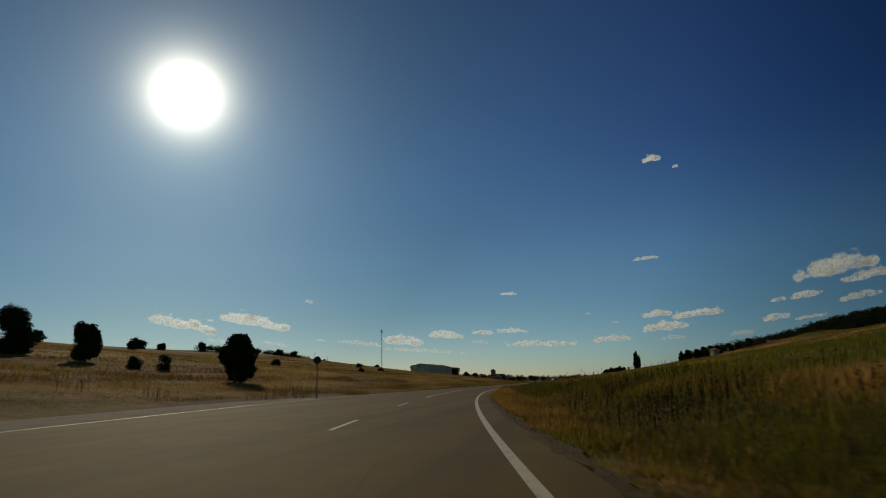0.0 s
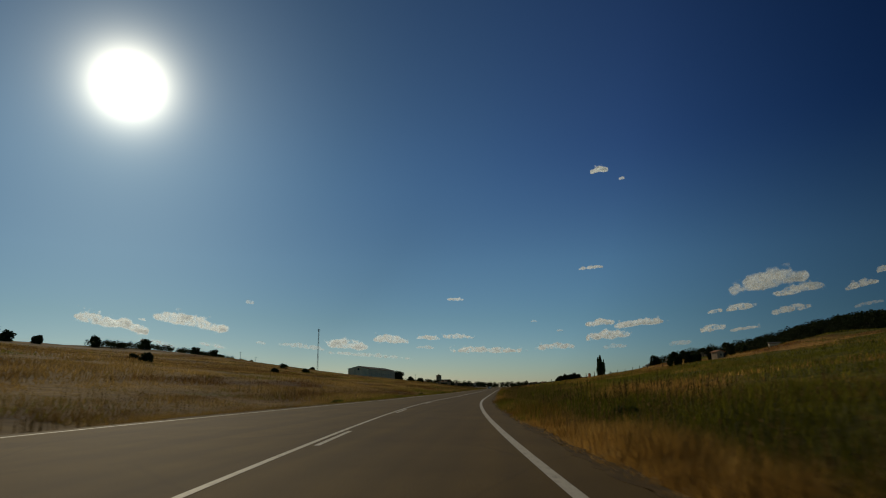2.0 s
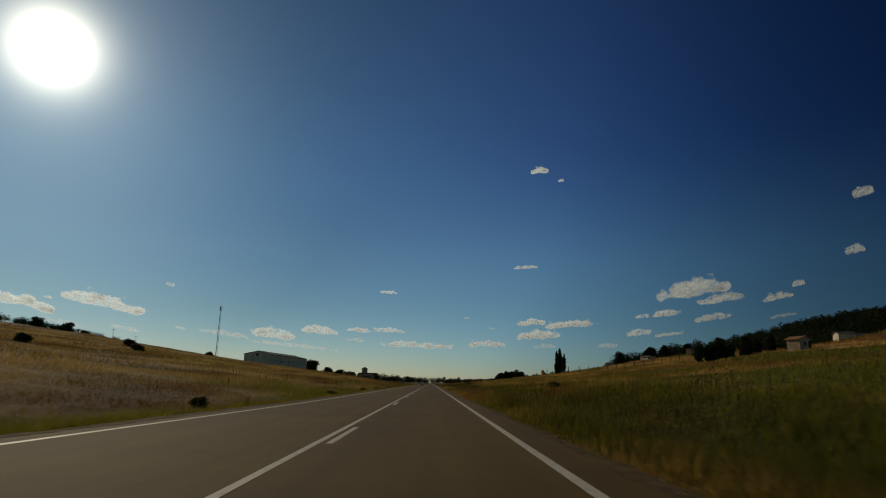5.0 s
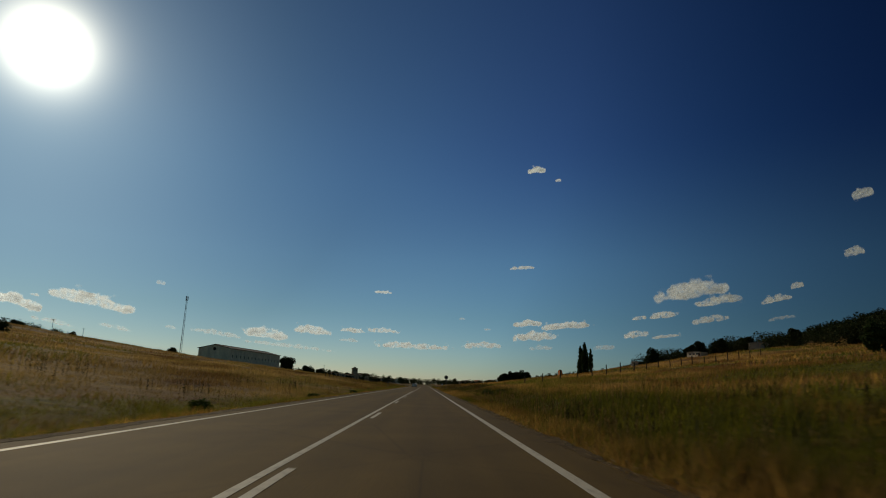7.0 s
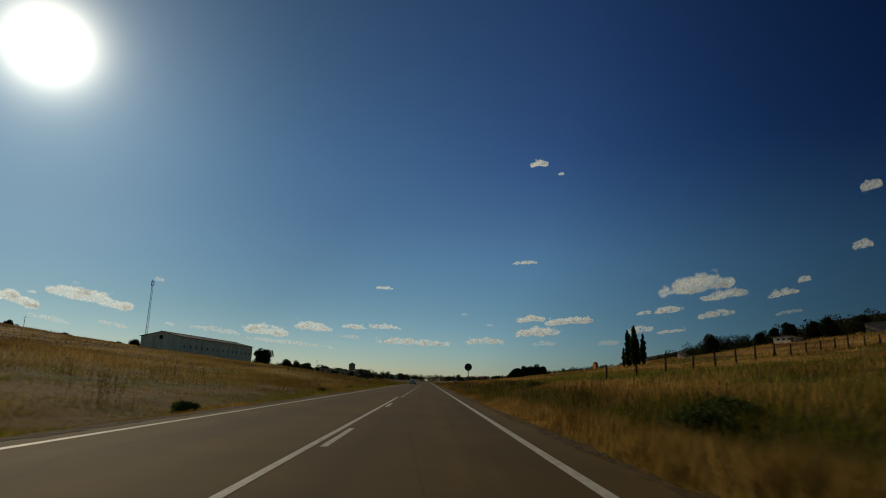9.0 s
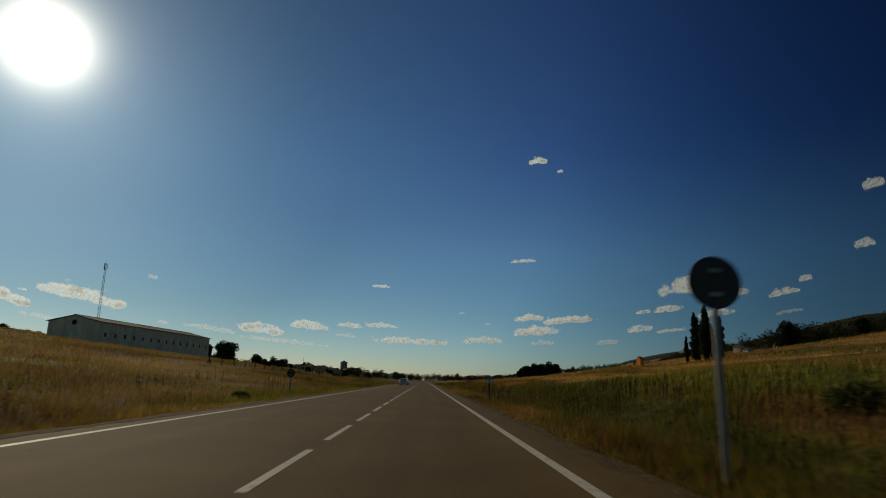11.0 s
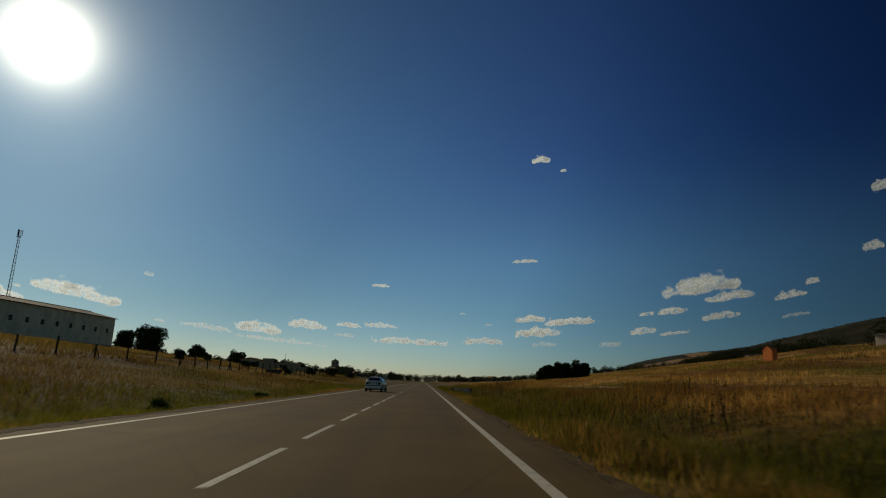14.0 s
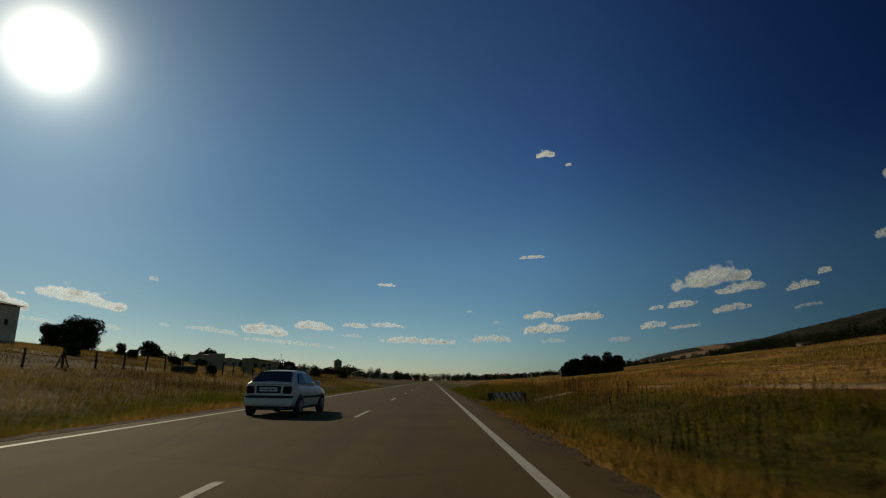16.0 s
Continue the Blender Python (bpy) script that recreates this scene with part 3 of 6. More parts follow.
def land(x, y):
    """Height of the ground."""
    x, y = np.asarray(x, float), np.asarray(y, float)
    xr = line_right(y)
    dr, dl = x - xr, xr - road_width(y) - x
    right = np.where(dr < 4.2, -0.06 - 0.34 * sstep(1.1, 4.2, dr), -0.40 + 0.75 * sstep(4.2, 9, dr))
    up = np.maximum(0, dr - 8)
    bow = np.interp(y, (-100, 30, 66, 85, 110, 150, 185, 220, 270, 310, 345, 400, 460),
                    (0.00044, 0.00046, 0.00064, 0.00046, 0.00026, 0.00016, 0.00026, 0.00022, 0.00018, 0.00024, 0.00044, 0.00028, 0.00008))
    up2 = np.minimum(up, 90)
    near = right + 0.115 * up2 + bow * up2 * up2 + 0.03 * np.minimum(up - up2, 60)
    # further on the field is one long plane that flattens out towards the road's far end
    turn = np.degrees(np.arctan2(x, np.maximum(y - 180, 1.0)))
    flat = np.interp(turn, (8, 14, 18.5, 24, 28, 32), (0.5, 0.68, 0.82, 0.945, 1.0, 1.04))
    over = sstep(30, 110, x)
    plane = (right + 0.115 * up) * (1 - over) + 0.112 * x * over
    plane = np.where(dr > 8, plane * flat, right)
    ahead = sstep(262, 325, y) * (1 - sstep(80, 140, x)) + sstep(330, 420, y) * sstep(80, 140, x)
    right = near * (1 - ahead) + plane * ahead
    lay = sstep(-215, -190, y) * (1 - sstep(-110, -85, y))
    left = np.where(dl < 3.6, -0.06 - (0.3 - 0.24 * lay) * sstep(0.7, 3.6, dl), -0.36 + 0.24 * lay + (0.4 - 0.24 * lay) * sstep(3.6, 7, dl))
    ul = np.maximum(0, dl - 7)
    low, mid = np.minimum(ul, 200), np.minimum(ul, 350)
    slope = 0.118 * low + 0.055 * (mid - low) - 0.02 * (ul - mid)
    left = left + slope * (0.45 + 0.55 * (1 - sstep(230, 640, y)))
    z = np.where(dr > 1.1, right, np.where(dl > 0.7, left, -0.06))
    far = np.clip((np.maximum(dr, dl) - 6) / 20, 0, 1)
    z = z + far * (waves(x, y, 7.0, 0.07) + waves(x + 40, y, 23.0, 0.18))
    z = z + np.clip((np.maximum(dr, dl) - 40) / 150, 0, 1) * waves(x, y + 90, 61.0, 0.9)
    # wooded hill beside the road and the long ridge far off
    z = z + 19 * np.exp(-((x - 205) / 60) ** 2 - ((y - 222) / 80) ** 2)
    away = np.hypot(x, y - 180)
    turn = np.degrees(np.arctan2(x, y - 180))
    toward = sstep(2150, 2600, away)
    rise = np.interp(turn, (11, 14, 16, 17.3, 18.3, 20, 22.3, 24.5, 27, 29, 30.2, 32, 35, 37.5, 45, 60, 90, 130),
                     (0, 0.5, 1.1, 1.65, 2.1, 2.6, 3.1, 3.5, 3.8, 4.1, 4.55, 4.95, 5.7, 6.3, 7.1, 7.4, 6.0, 0))
    crest = 2600 * np.tan(np.radians(rise * 0.95)) + waves(x, y, 70.0, 1.6) * sstep(0, 1, rise)
    z = np.where(x > 0, np.minimum(z, 150), z) * (1 - toward * (rise > 0.5)) + np.maximum(crest, 0) * toward
    return z


def spot(x, y, dz=0.0):
    return Vector((x, y, float(land(x, y)) + dz))


def grid_mesh(name, xs, ys, mat, shear=True, dz=0.0):
    X, Y = np.meshgrid(xs, ys)
    if shear:
        X = X + (line_right(Y) - 1.62)
    Z = land(X, Y) + dz
    n, m = X.shape
    i = np.arange(n * m).reshape(n, m)
    f = np.stack([i[:-1, :-1], i[:-1, 1:], i[1:, 1:], i[1:, :-1]], -1).reshape(-1, 4)
    return mesh_of(name, np.stack([X, Y, Z], -1).reshape(-1, 3), f, mat, True)


xs = np.concatenate([np.arange(-3800, -420, 130), np.arange(-420, -60, 9), np.arange(-60, -16, 2.2), np.arange(-16, 16, 0.65),
                     np.arange(16, 60, 2.2), np.arange(60, 420, 9), np.arange(420, 3800, 60)])
ys = np.concatenate([np.arange(-900, -260, 60), np.arange(-260, 420, 3.0), np.arange(420, 1000, 11), np.arange(1000, 4600, 60)])
ground = tagged(new("ground", grid_mesh("ground", xs, ys, GROUND)), "dry straw-coloured fields rising gently on both sides of the road", "ground", kind="structure")

# ---- road ----


def along(y, off):
    """A point off metres right of the right edge line at y, square to the road."""
    y = np.asarray(y, float)
    s = -2 * 0.000918 * np.maximum(0, -60 - y)
    n = np.sqrt(1 + s * s)
    return line_right(y) + off / n, y - off * s / n


def ribbon(name, y0, y1, left, right, z, mat, step=2.0, parent=None, thick=0.0):
    """A strip that follows the road between two offsets, which are numbers or functions of y."""
    n = max(2, int((y1 - y0) / step) + 1)
    y = np.linspace(y0, y1, n)
    rows = []
    offs = [left, right]
    for o in offs:
        o = o(y) if callable(o) else np.full(n, float(o))
        x, yy = along(y, o)
        rows.append(np.stack([x, yy, np.full(n, z)], -1))
    if thick:
        a, b = rows[0].copy(), rows[1].copy()
        a[:, 2] -= thick
        b[:, 2] -= thick
        rows = [a, rows[0], rows[1], b]
    k = len(rows)
    v = np.stack(rows, 1).reshape(-1, 3)
    i = np.arange(n * k).reshape(n, k)
    f = np.stack([i[:-1, :-1], i[:-1, 1:], i[1:, 1:], i[1:, :-1]], -1).reshape(-1, 4)
    ob = new(name, mesh_of(name, v, f, mat))
    ob.parent = parent
    return ob


road = tagged(ribbon("road", -300, 985, lambda y: -road_width(y) - 0.65, 0.8, 0.0, ASPHALT, thick=0.25), "worn gray-brown asphalt country road with a bend", "road", kind="structure")
ribbon("edge_line", -300, 985, -0.08, 0.08, 0.005, PAINT, parent=road)
ribbon("edge_line", -300, 985, lambda y: -road_width(y) - 0.08, lambda y: -road_width(y) + 0.08, 0.005, PAINT, parent=road)
ribbon("solid_line", -119, 108, lambda y: -lane_width(y) - 0.285, lambda y: -lane_width(y) - 0.165, 0.005, PAINT, parent=road)


def ragged(y):
    return 0.04 * np.sin(y * 2.3) + 0.06 * np.sin(y * 0.83 + 1.0) + 0.035 * np.sin(y * 5.1 + 2.0) + 0.03 * np.sin(y * 8.7)


ribbon("soil_edge", -178, 330, lambda y: 0.76 + ragged(y), lambda y: 1.05 + ragged(y + 50), 0.006, SOIL, step=0.3, parent=road, thick=0.2)
ribbon("soil_edge", -95, 330, lambda y: -road_width(y) - 0.95 + ragged(y + 90), lambda y: -road_width(y) - 0.57 + ragged(y + 20), 0.006, SOIL, step=0.3, parent=road, thick=0.2)


def dashes(y, stop, length, gap):
    while y < stop:
        w = 0.06
        ribbon("dash", y, y + length, lambda q: -lane_width(q) - w, lambda q: -lane_width(q) + w, 0.005, PAINT, step=length / 2, parent=road)
        y += length + gap


dashes(-285.8, -26, 3.9, 11.1)
dashes(-12.3, 104, 3.8, 11.25)
dashes(107.5, 227, 3.5, 1.5)
dashes(237.2, 900, 3.9, 11.7)

# gravel apron of the side track that joins at the bend
apron = ribbon("gravel_track", -215, -98, lambda y: -road_width(y) - 0.75 - 6.0 * (1 - sstep(-125, -98, y)),
               lambda y: -road_width(y) - 0.7, -0.03, GRAVEL, thick=0.3)
tagged(apron, "pale gravel apron of a side track beside the road", "gravel track", kind="structure")

# ---- trees and bushes ----
rng = np.random.default_rng(7)


def leaves(lobes, n, size, seed, flat=1.0):
    """Small leaf triangles scattered through the outer part of several lobes (cx, cy, cz, rx, ry, rz)."""
    g = np.random.default_rng(seed)
    lobes = np.asarray(lobes, float)
    vol = (lobes[:, 3] * lobes[:, 4] + lobes[:, 4] * lobes[:, 5])
    pick = g.choice(len(lobes), n, p=vol / vol.sum())
    L = lobes[pick]
    d = g.normal(size=(n, 3))
    d /= np.linalg.norm(d, axis=1)[:, None]
    r = 0.45 + 0.62 * g.random(n) ** 0.6
    r *= 1 + 0.16 * np.sin(d[:, 0] * 5 + L[:, 0] * 3) * np.sin(d[:, 2] * 6 + L[:, 1])
    c = L[:, :3] + d * L[:, 3:] * r[:, None]
    a = g.normal(size=(n, 3))
    a /= np.linalg.norm(a, axis=1)[:, None]
    b = np.cross(a, g.normal(size=(n, 3)))
    b /= np.linalg.norm(b, axis=1)[:, None] + 1e-9
    s = size * (0.6 + 0.8 * g.random(n))[:, None]
    v = np.stack([c + a * s, c - a * s * 0.5 + b * s * 0.62, c - a * s * 0.5 - b * s * 0.62], 1).reshape(-1, 3)
    return v


def leaf_mesh(name, v, mat):
    return mesh_of(name, v, np.arange(len(v)).reshape(-1, 3), mat)


def trunk_mesh(h, r, limbs, seed):
    g = random.Random(seed)
    bm = bmesh.new()
    p = Vector((0, 0, -0.3))
    for i in range(4):
        q = Vector((g.uniform(-0.06, 0.06) * h * 0.3, g.uniform(-0.06, 0.06) * h * 0.3, h * (i + 1) / 4))
        tube(bm, p, q, r * (1 - 0.2 * i), r * (0.8 - 0.2 * i) + 0.01, 7)
        p = q
    for i in range(limbs):
        z = h * g.uniform(0.35, 0.9)
        a = g.uniform(0, 6.28)
        ln = h * g.uniform(0.2, 0.36)
        tube(bm, (0, 0, z), (math.cos(a) * ln, math.sin(a) * ln, z + ln * g.uniform(0.3, 0.9)), r * 0.35, r * 0.08, 5)
    return bm


def tree(name, x, y, h, w, mat, label, category, seed, n=4000, leaf=0.16, low=0.05, kind="round", group=""):
    g = random.Random(seed)
    lobes = []
    if kind == "poplar":
        for i in range(38):
            f = i / 37
            wide = w * 0.68 * (0.16 + 0.9 * math.sin(math.pi * (0.10 + 0.84 * f) ** 0.9))
            a = g.uniform(0, 6.28)
            off = wide * g.uniform(0.0, 0.5)
            rr = wide * g.uniform(0.35, 0.58)
            lobes.append((math.cos(a) * off, math.sin(a) * off, h * (0.06 + 0.88 * f) + g.uniform(-0.03, 0.03) * h, rr, rr, h * g.uniform(0.035, 0.07)))
    else:
        k = 12
        for i in range(k):
            a = 6.28 * i / k + g.uniform(-0.4, 0.4)
            f = g.uniform(0.12, 0.86)
            out = w * 0.5 * (0.62 if f < 0.6 else 0.42) * g.uniform(0.5, 1.0)
            rr = w * g.uniform(0.2, 0.3)
            lobes.append((math.cos(a) * out, math.sin(a) * out, h * (low + (1 - low) * f), rr, rr, min(rr, h * 0.24)))
        lobes.append((0, 0, h * (0.5 + low * 0.5), w * 0.34, w * 0.34, h * 0.4 * (1 - low)))
        if low < 0.1:
            for i in range(4):
                a = 1.57 * i + g.uniform(-0.5, 0.5)
                lobes.append((math.cos(a) * w * 0.22, math.sin(a) * w * 0.22, h * 0.14, w * 0.22, w * 0.22, h * 0.16))
    t = thing(name, Matrix.Translation(spot(x, y, -0.05)), label, category, group)
    part("trunk", trunk_mesh(h * 0.75, 0.03 * h * (0.7 if kind == "poplar" else 1.0) + 0.04, 0 if kind == "poplar" else 6, seed), BARK, t)
    part("crown", leaf_mesh("crown", leaves(lobes, int(n * 1.7), leaf * 1.2, seed), mat), mat, t)
    return t


JUN = "dense dark green juniper bush on the dry field"
tree("juniper", -30.0, -93.5, 6.4, 4.8, LEAF_JUNIPER, "large rounded dark green juniper bush on the dry field", "bush", 1, 16000, 0.15, 0.13)
tree("juniper", -62.5, -82.0, 6.0, 4.7, LEAF_JUNIPER, JUN, "bush", 2, 10000, 0.15, 0.1)
tree("juniper", -77.0, -81.0, 8.2, 6.0, LEAF_JUNIPER, "tall dark green juniper bush by the gravel track", "bush", 3, 12000, 0.15, 0.0)
tree("juniper", -52.0, -84.0, 2.0, 2.4, LEAF_JUNIPER, "small dark juniper shrub in dry grass", "bush", 4, 1500, 0.1, 0.0)
tree("juniper", -49.0, -81.0, 2.4, 2.2, LEAF_JUNIPER, "small dark juniper shrub in dry grass", "bush", 5, 1500, 0.1, 0.0)
for i, (x, y, h, w) in enumerate([(-75, 10, 2.2, 3.6), (-60, 48, 1.3, 2.6), (-68, 100, 1.6, 3.2), (-95, 150, 2.4, 4.4), (-110, 60, 1.5, 3)]):
    tree("shrub", x, y, h, w, LEAF_OAK, "low dark green shrub on the dry slope", "shrub", 40 + i, 900, 0.16, 0.0, group="shrubs on the slope")
# bushes on the skyline of the slope
crest = random.Random(5)
for i in range(26):
    y = 40 + i * 27 + crest.uniform(-10, 10)
    x = -204 + crest.uniform(-8, 14)
    h = crest.uniform(2.6, 6.0)
    tree("oak_bush", x, y, h, h * crest.uniform(1.0, 1.5), LEAF_OAK, "round dark oak bush on the crest of the slope", "bush", 60 + i, 700, 0.42, 0.05, group="bushes on the crest")
# tree by the barn and the trees round the mast
tree("tree", -88, 362, 5.6, 6.0, LEAF_OAK, "dense dark tree close behind the barn", "tree", 21, 4000, 0.2, 0.05)
tree("tree", -77.5, 353, 8.0, 8.8, LEAF_OAK, "leafy dark green tree behind the end of the barn", "tree", 20, 8000, 0.2, 0.0)
for i, (x, y, h) in enumerate([(-150, 395, 3), (-158, 402, 3.6), (-168, 400, 3.8), (-176, 396, 3), (-186, 404, 3.6), (-142, 410, 2.8)]):
    tree("tree", x, y, h, h * 1.3, LEAF_OAK, "dark green tree in the row near the mast", "tree", 110 + i, 1200, 0.3, 0.05, group="trees near the mast")
for i, (x, y, h, w) in enumerate([(-70, 372, 4, 6), (-66, 400, 4.4, 7), (-62, 430, 3.6, 6), (-80, 440, 5.5, 6), (-58, 470, 4, 6), (-72, 500, 5, 7), (-50, 520, 4, 6)]):
    tree("tree", x, y, h, w, LEAF_OAK, "dark green tree in the line past the barn", "tree", 130 + i, 1200, 0.3, 0.0, group="trees past the barn")
for x, y, h, w in ((-133, 430, 8.5, 5.6), (-164, 409, 5.6, 5.4)):
    tree("stone_pine", x, y, h, w, LEAF_OAK, "umbrella-shaped dark stone pine on a bare trunk", "tree", 147 + int(h), 2600, 0.2, 0.55)
# poplars on the field
for i, (x, y, h, w) in enumerate([(60.9, 256.6, 6.0, 1.0), (60.3, 250.4, 11.0, 2.7), (60.9, 246.5, 11.8, 2.9), (61.6, 245.2, 7.2, 1.4), (62.0, 242.3, 9.0, 1.7)]):
    tree("poplar", x, y, h, w, LEAF_POPLAR, "tall slender dark green poplar on the dry field", "tree", 150 + i, 7500, 0.15, 0.0, "poplar", "poplars on the field")
# the copse
cop = random.Random(11)
for i in range(9):
    h = cop.uniform(6.8, 8.2) * (0.78 + 0.28 * math.sin(math.pi * (i + 0.7) / 9.4))
    tree("tree", 55.8 + i * 2.3 + cop.uniform(-0.8, 0.8), 466 + cop.uniform(-6, 6), h, h * 0.85, LEAF_OAK, "dark green tree in a dense round copse", "tree", 170 + i, 4200, 0.26, 0.0, group="trees of the copse")
# trees by the brick house and further along the field's far edge
fe = random.Random(12)
for i in range(10):
    x, y = 60 + i * 3.4 + fe.uniform(-1, 1), 92 + i * 2.6 + fe.uniform(-5, 5)
    h = fe.uniform(3.0, 5.2)
    tree("tree", x, y, h, h * fe.uniform(0.5, 0.9), LEAF_OAK if i % 3 else LEAF_POPLAR, "dark green tree in the row behind the field", "tree", 190 + i, 3000, 0.2, 0.0, "poplar" if i % 4 == 0 else "round", "trees behind the field")
for i in range(18):
    x, y = 104 + fe.uniform(-6, 50), 175 + i * 7.5 + fe.uniform(-5, 5)
    h = fe.uniform(4.0, 6.5)
    tree("tree", x, y, h, h * fe.uniform(0.55, 1.0), LEAF_OAK, "dark green tree by the farm sheds", "tree", 220 + i, 3200, 0.24, 0.0, "poplar" if i % 5 == 0 else "round", "trees by the farm sheds")


def wood(name, pts, hs, per, leaf, mat, label, seed):
    """Many far trees as one mass of leaves."""
    g = np.random.default_rng(seed)
    out = []
    for k, ((x, y), h) in enumerate(zip(pts, hs)):
        z = float(land(x, y))
        w = h * g.uniform(0.38, 0.6)
        lobes = [(x + g.uniform(-0.5, 0.5) * w, y + g.uniform(-0.5, 0.5) * w, z + h * f, w * 0.7, w * 0.7, h * 0.3) for f in (0.3, 0.5, 0.72)]
        out.append(leaves(lobes, per, leaf * h / 7, seed + k))
    ob = new(name, leaf_mesh(name, np.concatenate(out), mat))
    return tagged(ob, label, "trees", kind="stuff")


hp = rng.normal(size=(1500, 2)) * (42, 56) + (205, 222)
hp = hp[((hp[:, 0] - 205) / 85) ** 2 + ((hp[:, 1] - 222) / 110) ** 2 < 1]
wood("hillside_wood", hp, rng.uniform(3.5, 5.5, len(hp)), 130, 0.62, LEAF_OAK, "dense dark pine wood covering the low hill", 400)
fp = np.stack([rng.uniform(-330, -22, 300), rng.uniform(560, 1000, 300)], -1)
fp = fp[(np.abs(fp[:, 0]) > 18)]
wood("far_trees", fp, rng.uniform(4.0, 8.5, len(fp)), 260, 0.5, LEAF_OAK, "distant dark tree belt beyond the fields", 900)
gp = np.stack([rng.uniform(16, 190, 330), rng.uniform(620, 900, 330)], -1)
wood("far_trees", gp, rng.uniform(2.4, 5.0, len(gp)), 200, 0.5, LEAF_OAK, "distant low dark trees along the horizon", 1200)
ep = np.stack([rng.uniform(-46, 50, 70), rng.uniform(995, 1060, 70)], -1)
wood("far_trees", ep, rng.uniform(6.0, 10.5, len(ep)), 260, 0.42, LEAF_OAK, "distant dark trees where the road turns away", 1400)
cp = np.stack([np.concatenate([-206 + rng.normal(size=430) * 5, -300 + rng.normal(size=210) * 30]), np.concatenate([rng.uniform(170, 560, 430), rng.uniform(500, 1050, 210)])], -1)
wood("crest_scrub", cp, np.concatenate([rng.uniform(2.0, 4.2, 430), rng.uniform(2.0, 4.4, 210)]), 120, 0.6, LEAF_OAK, "dark scrub along the crest of the slope", 1500)
far_r, far_a = rng.uniform(2400, 2680, 420), np.radians(rng.uniform(15, 46, 420))
rp = np.stack([far_r * np.sin(far_a), 180 + far_r * np.cos(far_a)], -1)
wood("ridge_scrub", rp, rng.uniform(2, 3.6, 420), 60, 1.6, LEAF_OAK, "dark scrub and trees on the far ridge", 2500)
far_y = np.concatenate([rng.uniform(395, 880, 190), rng.uniform(880, 1200, 60)])
hedge = np.stack([np.interp(far_y, (395, 511, 860, 1200), (146, 190, 302, 335)) + rng.normal(size=250) * 5, far_y], -1)
tall = rng.uniform(0.65, 1.2, 250) * np.interp(far_y, (395, 800, 900, 1200), (5.6, 7.0, 4.2, 4.2))
belt = np.stack([rng.uniform(104, 136, 170), rng.uniform(120, 330, 170)], -1)
wood("tree_belt", belt, rng.uniform(3.4, 6.6, 170), 320, 0.36, LEAF_OAK, "dense dark belt of trees above the field", 5200)
wood("hedgerow", hedge, tall, 240, 0.42, LEAF_OAK, "dark hedgerow trees at the far edge of the field", 3500)

# ---- barn ----


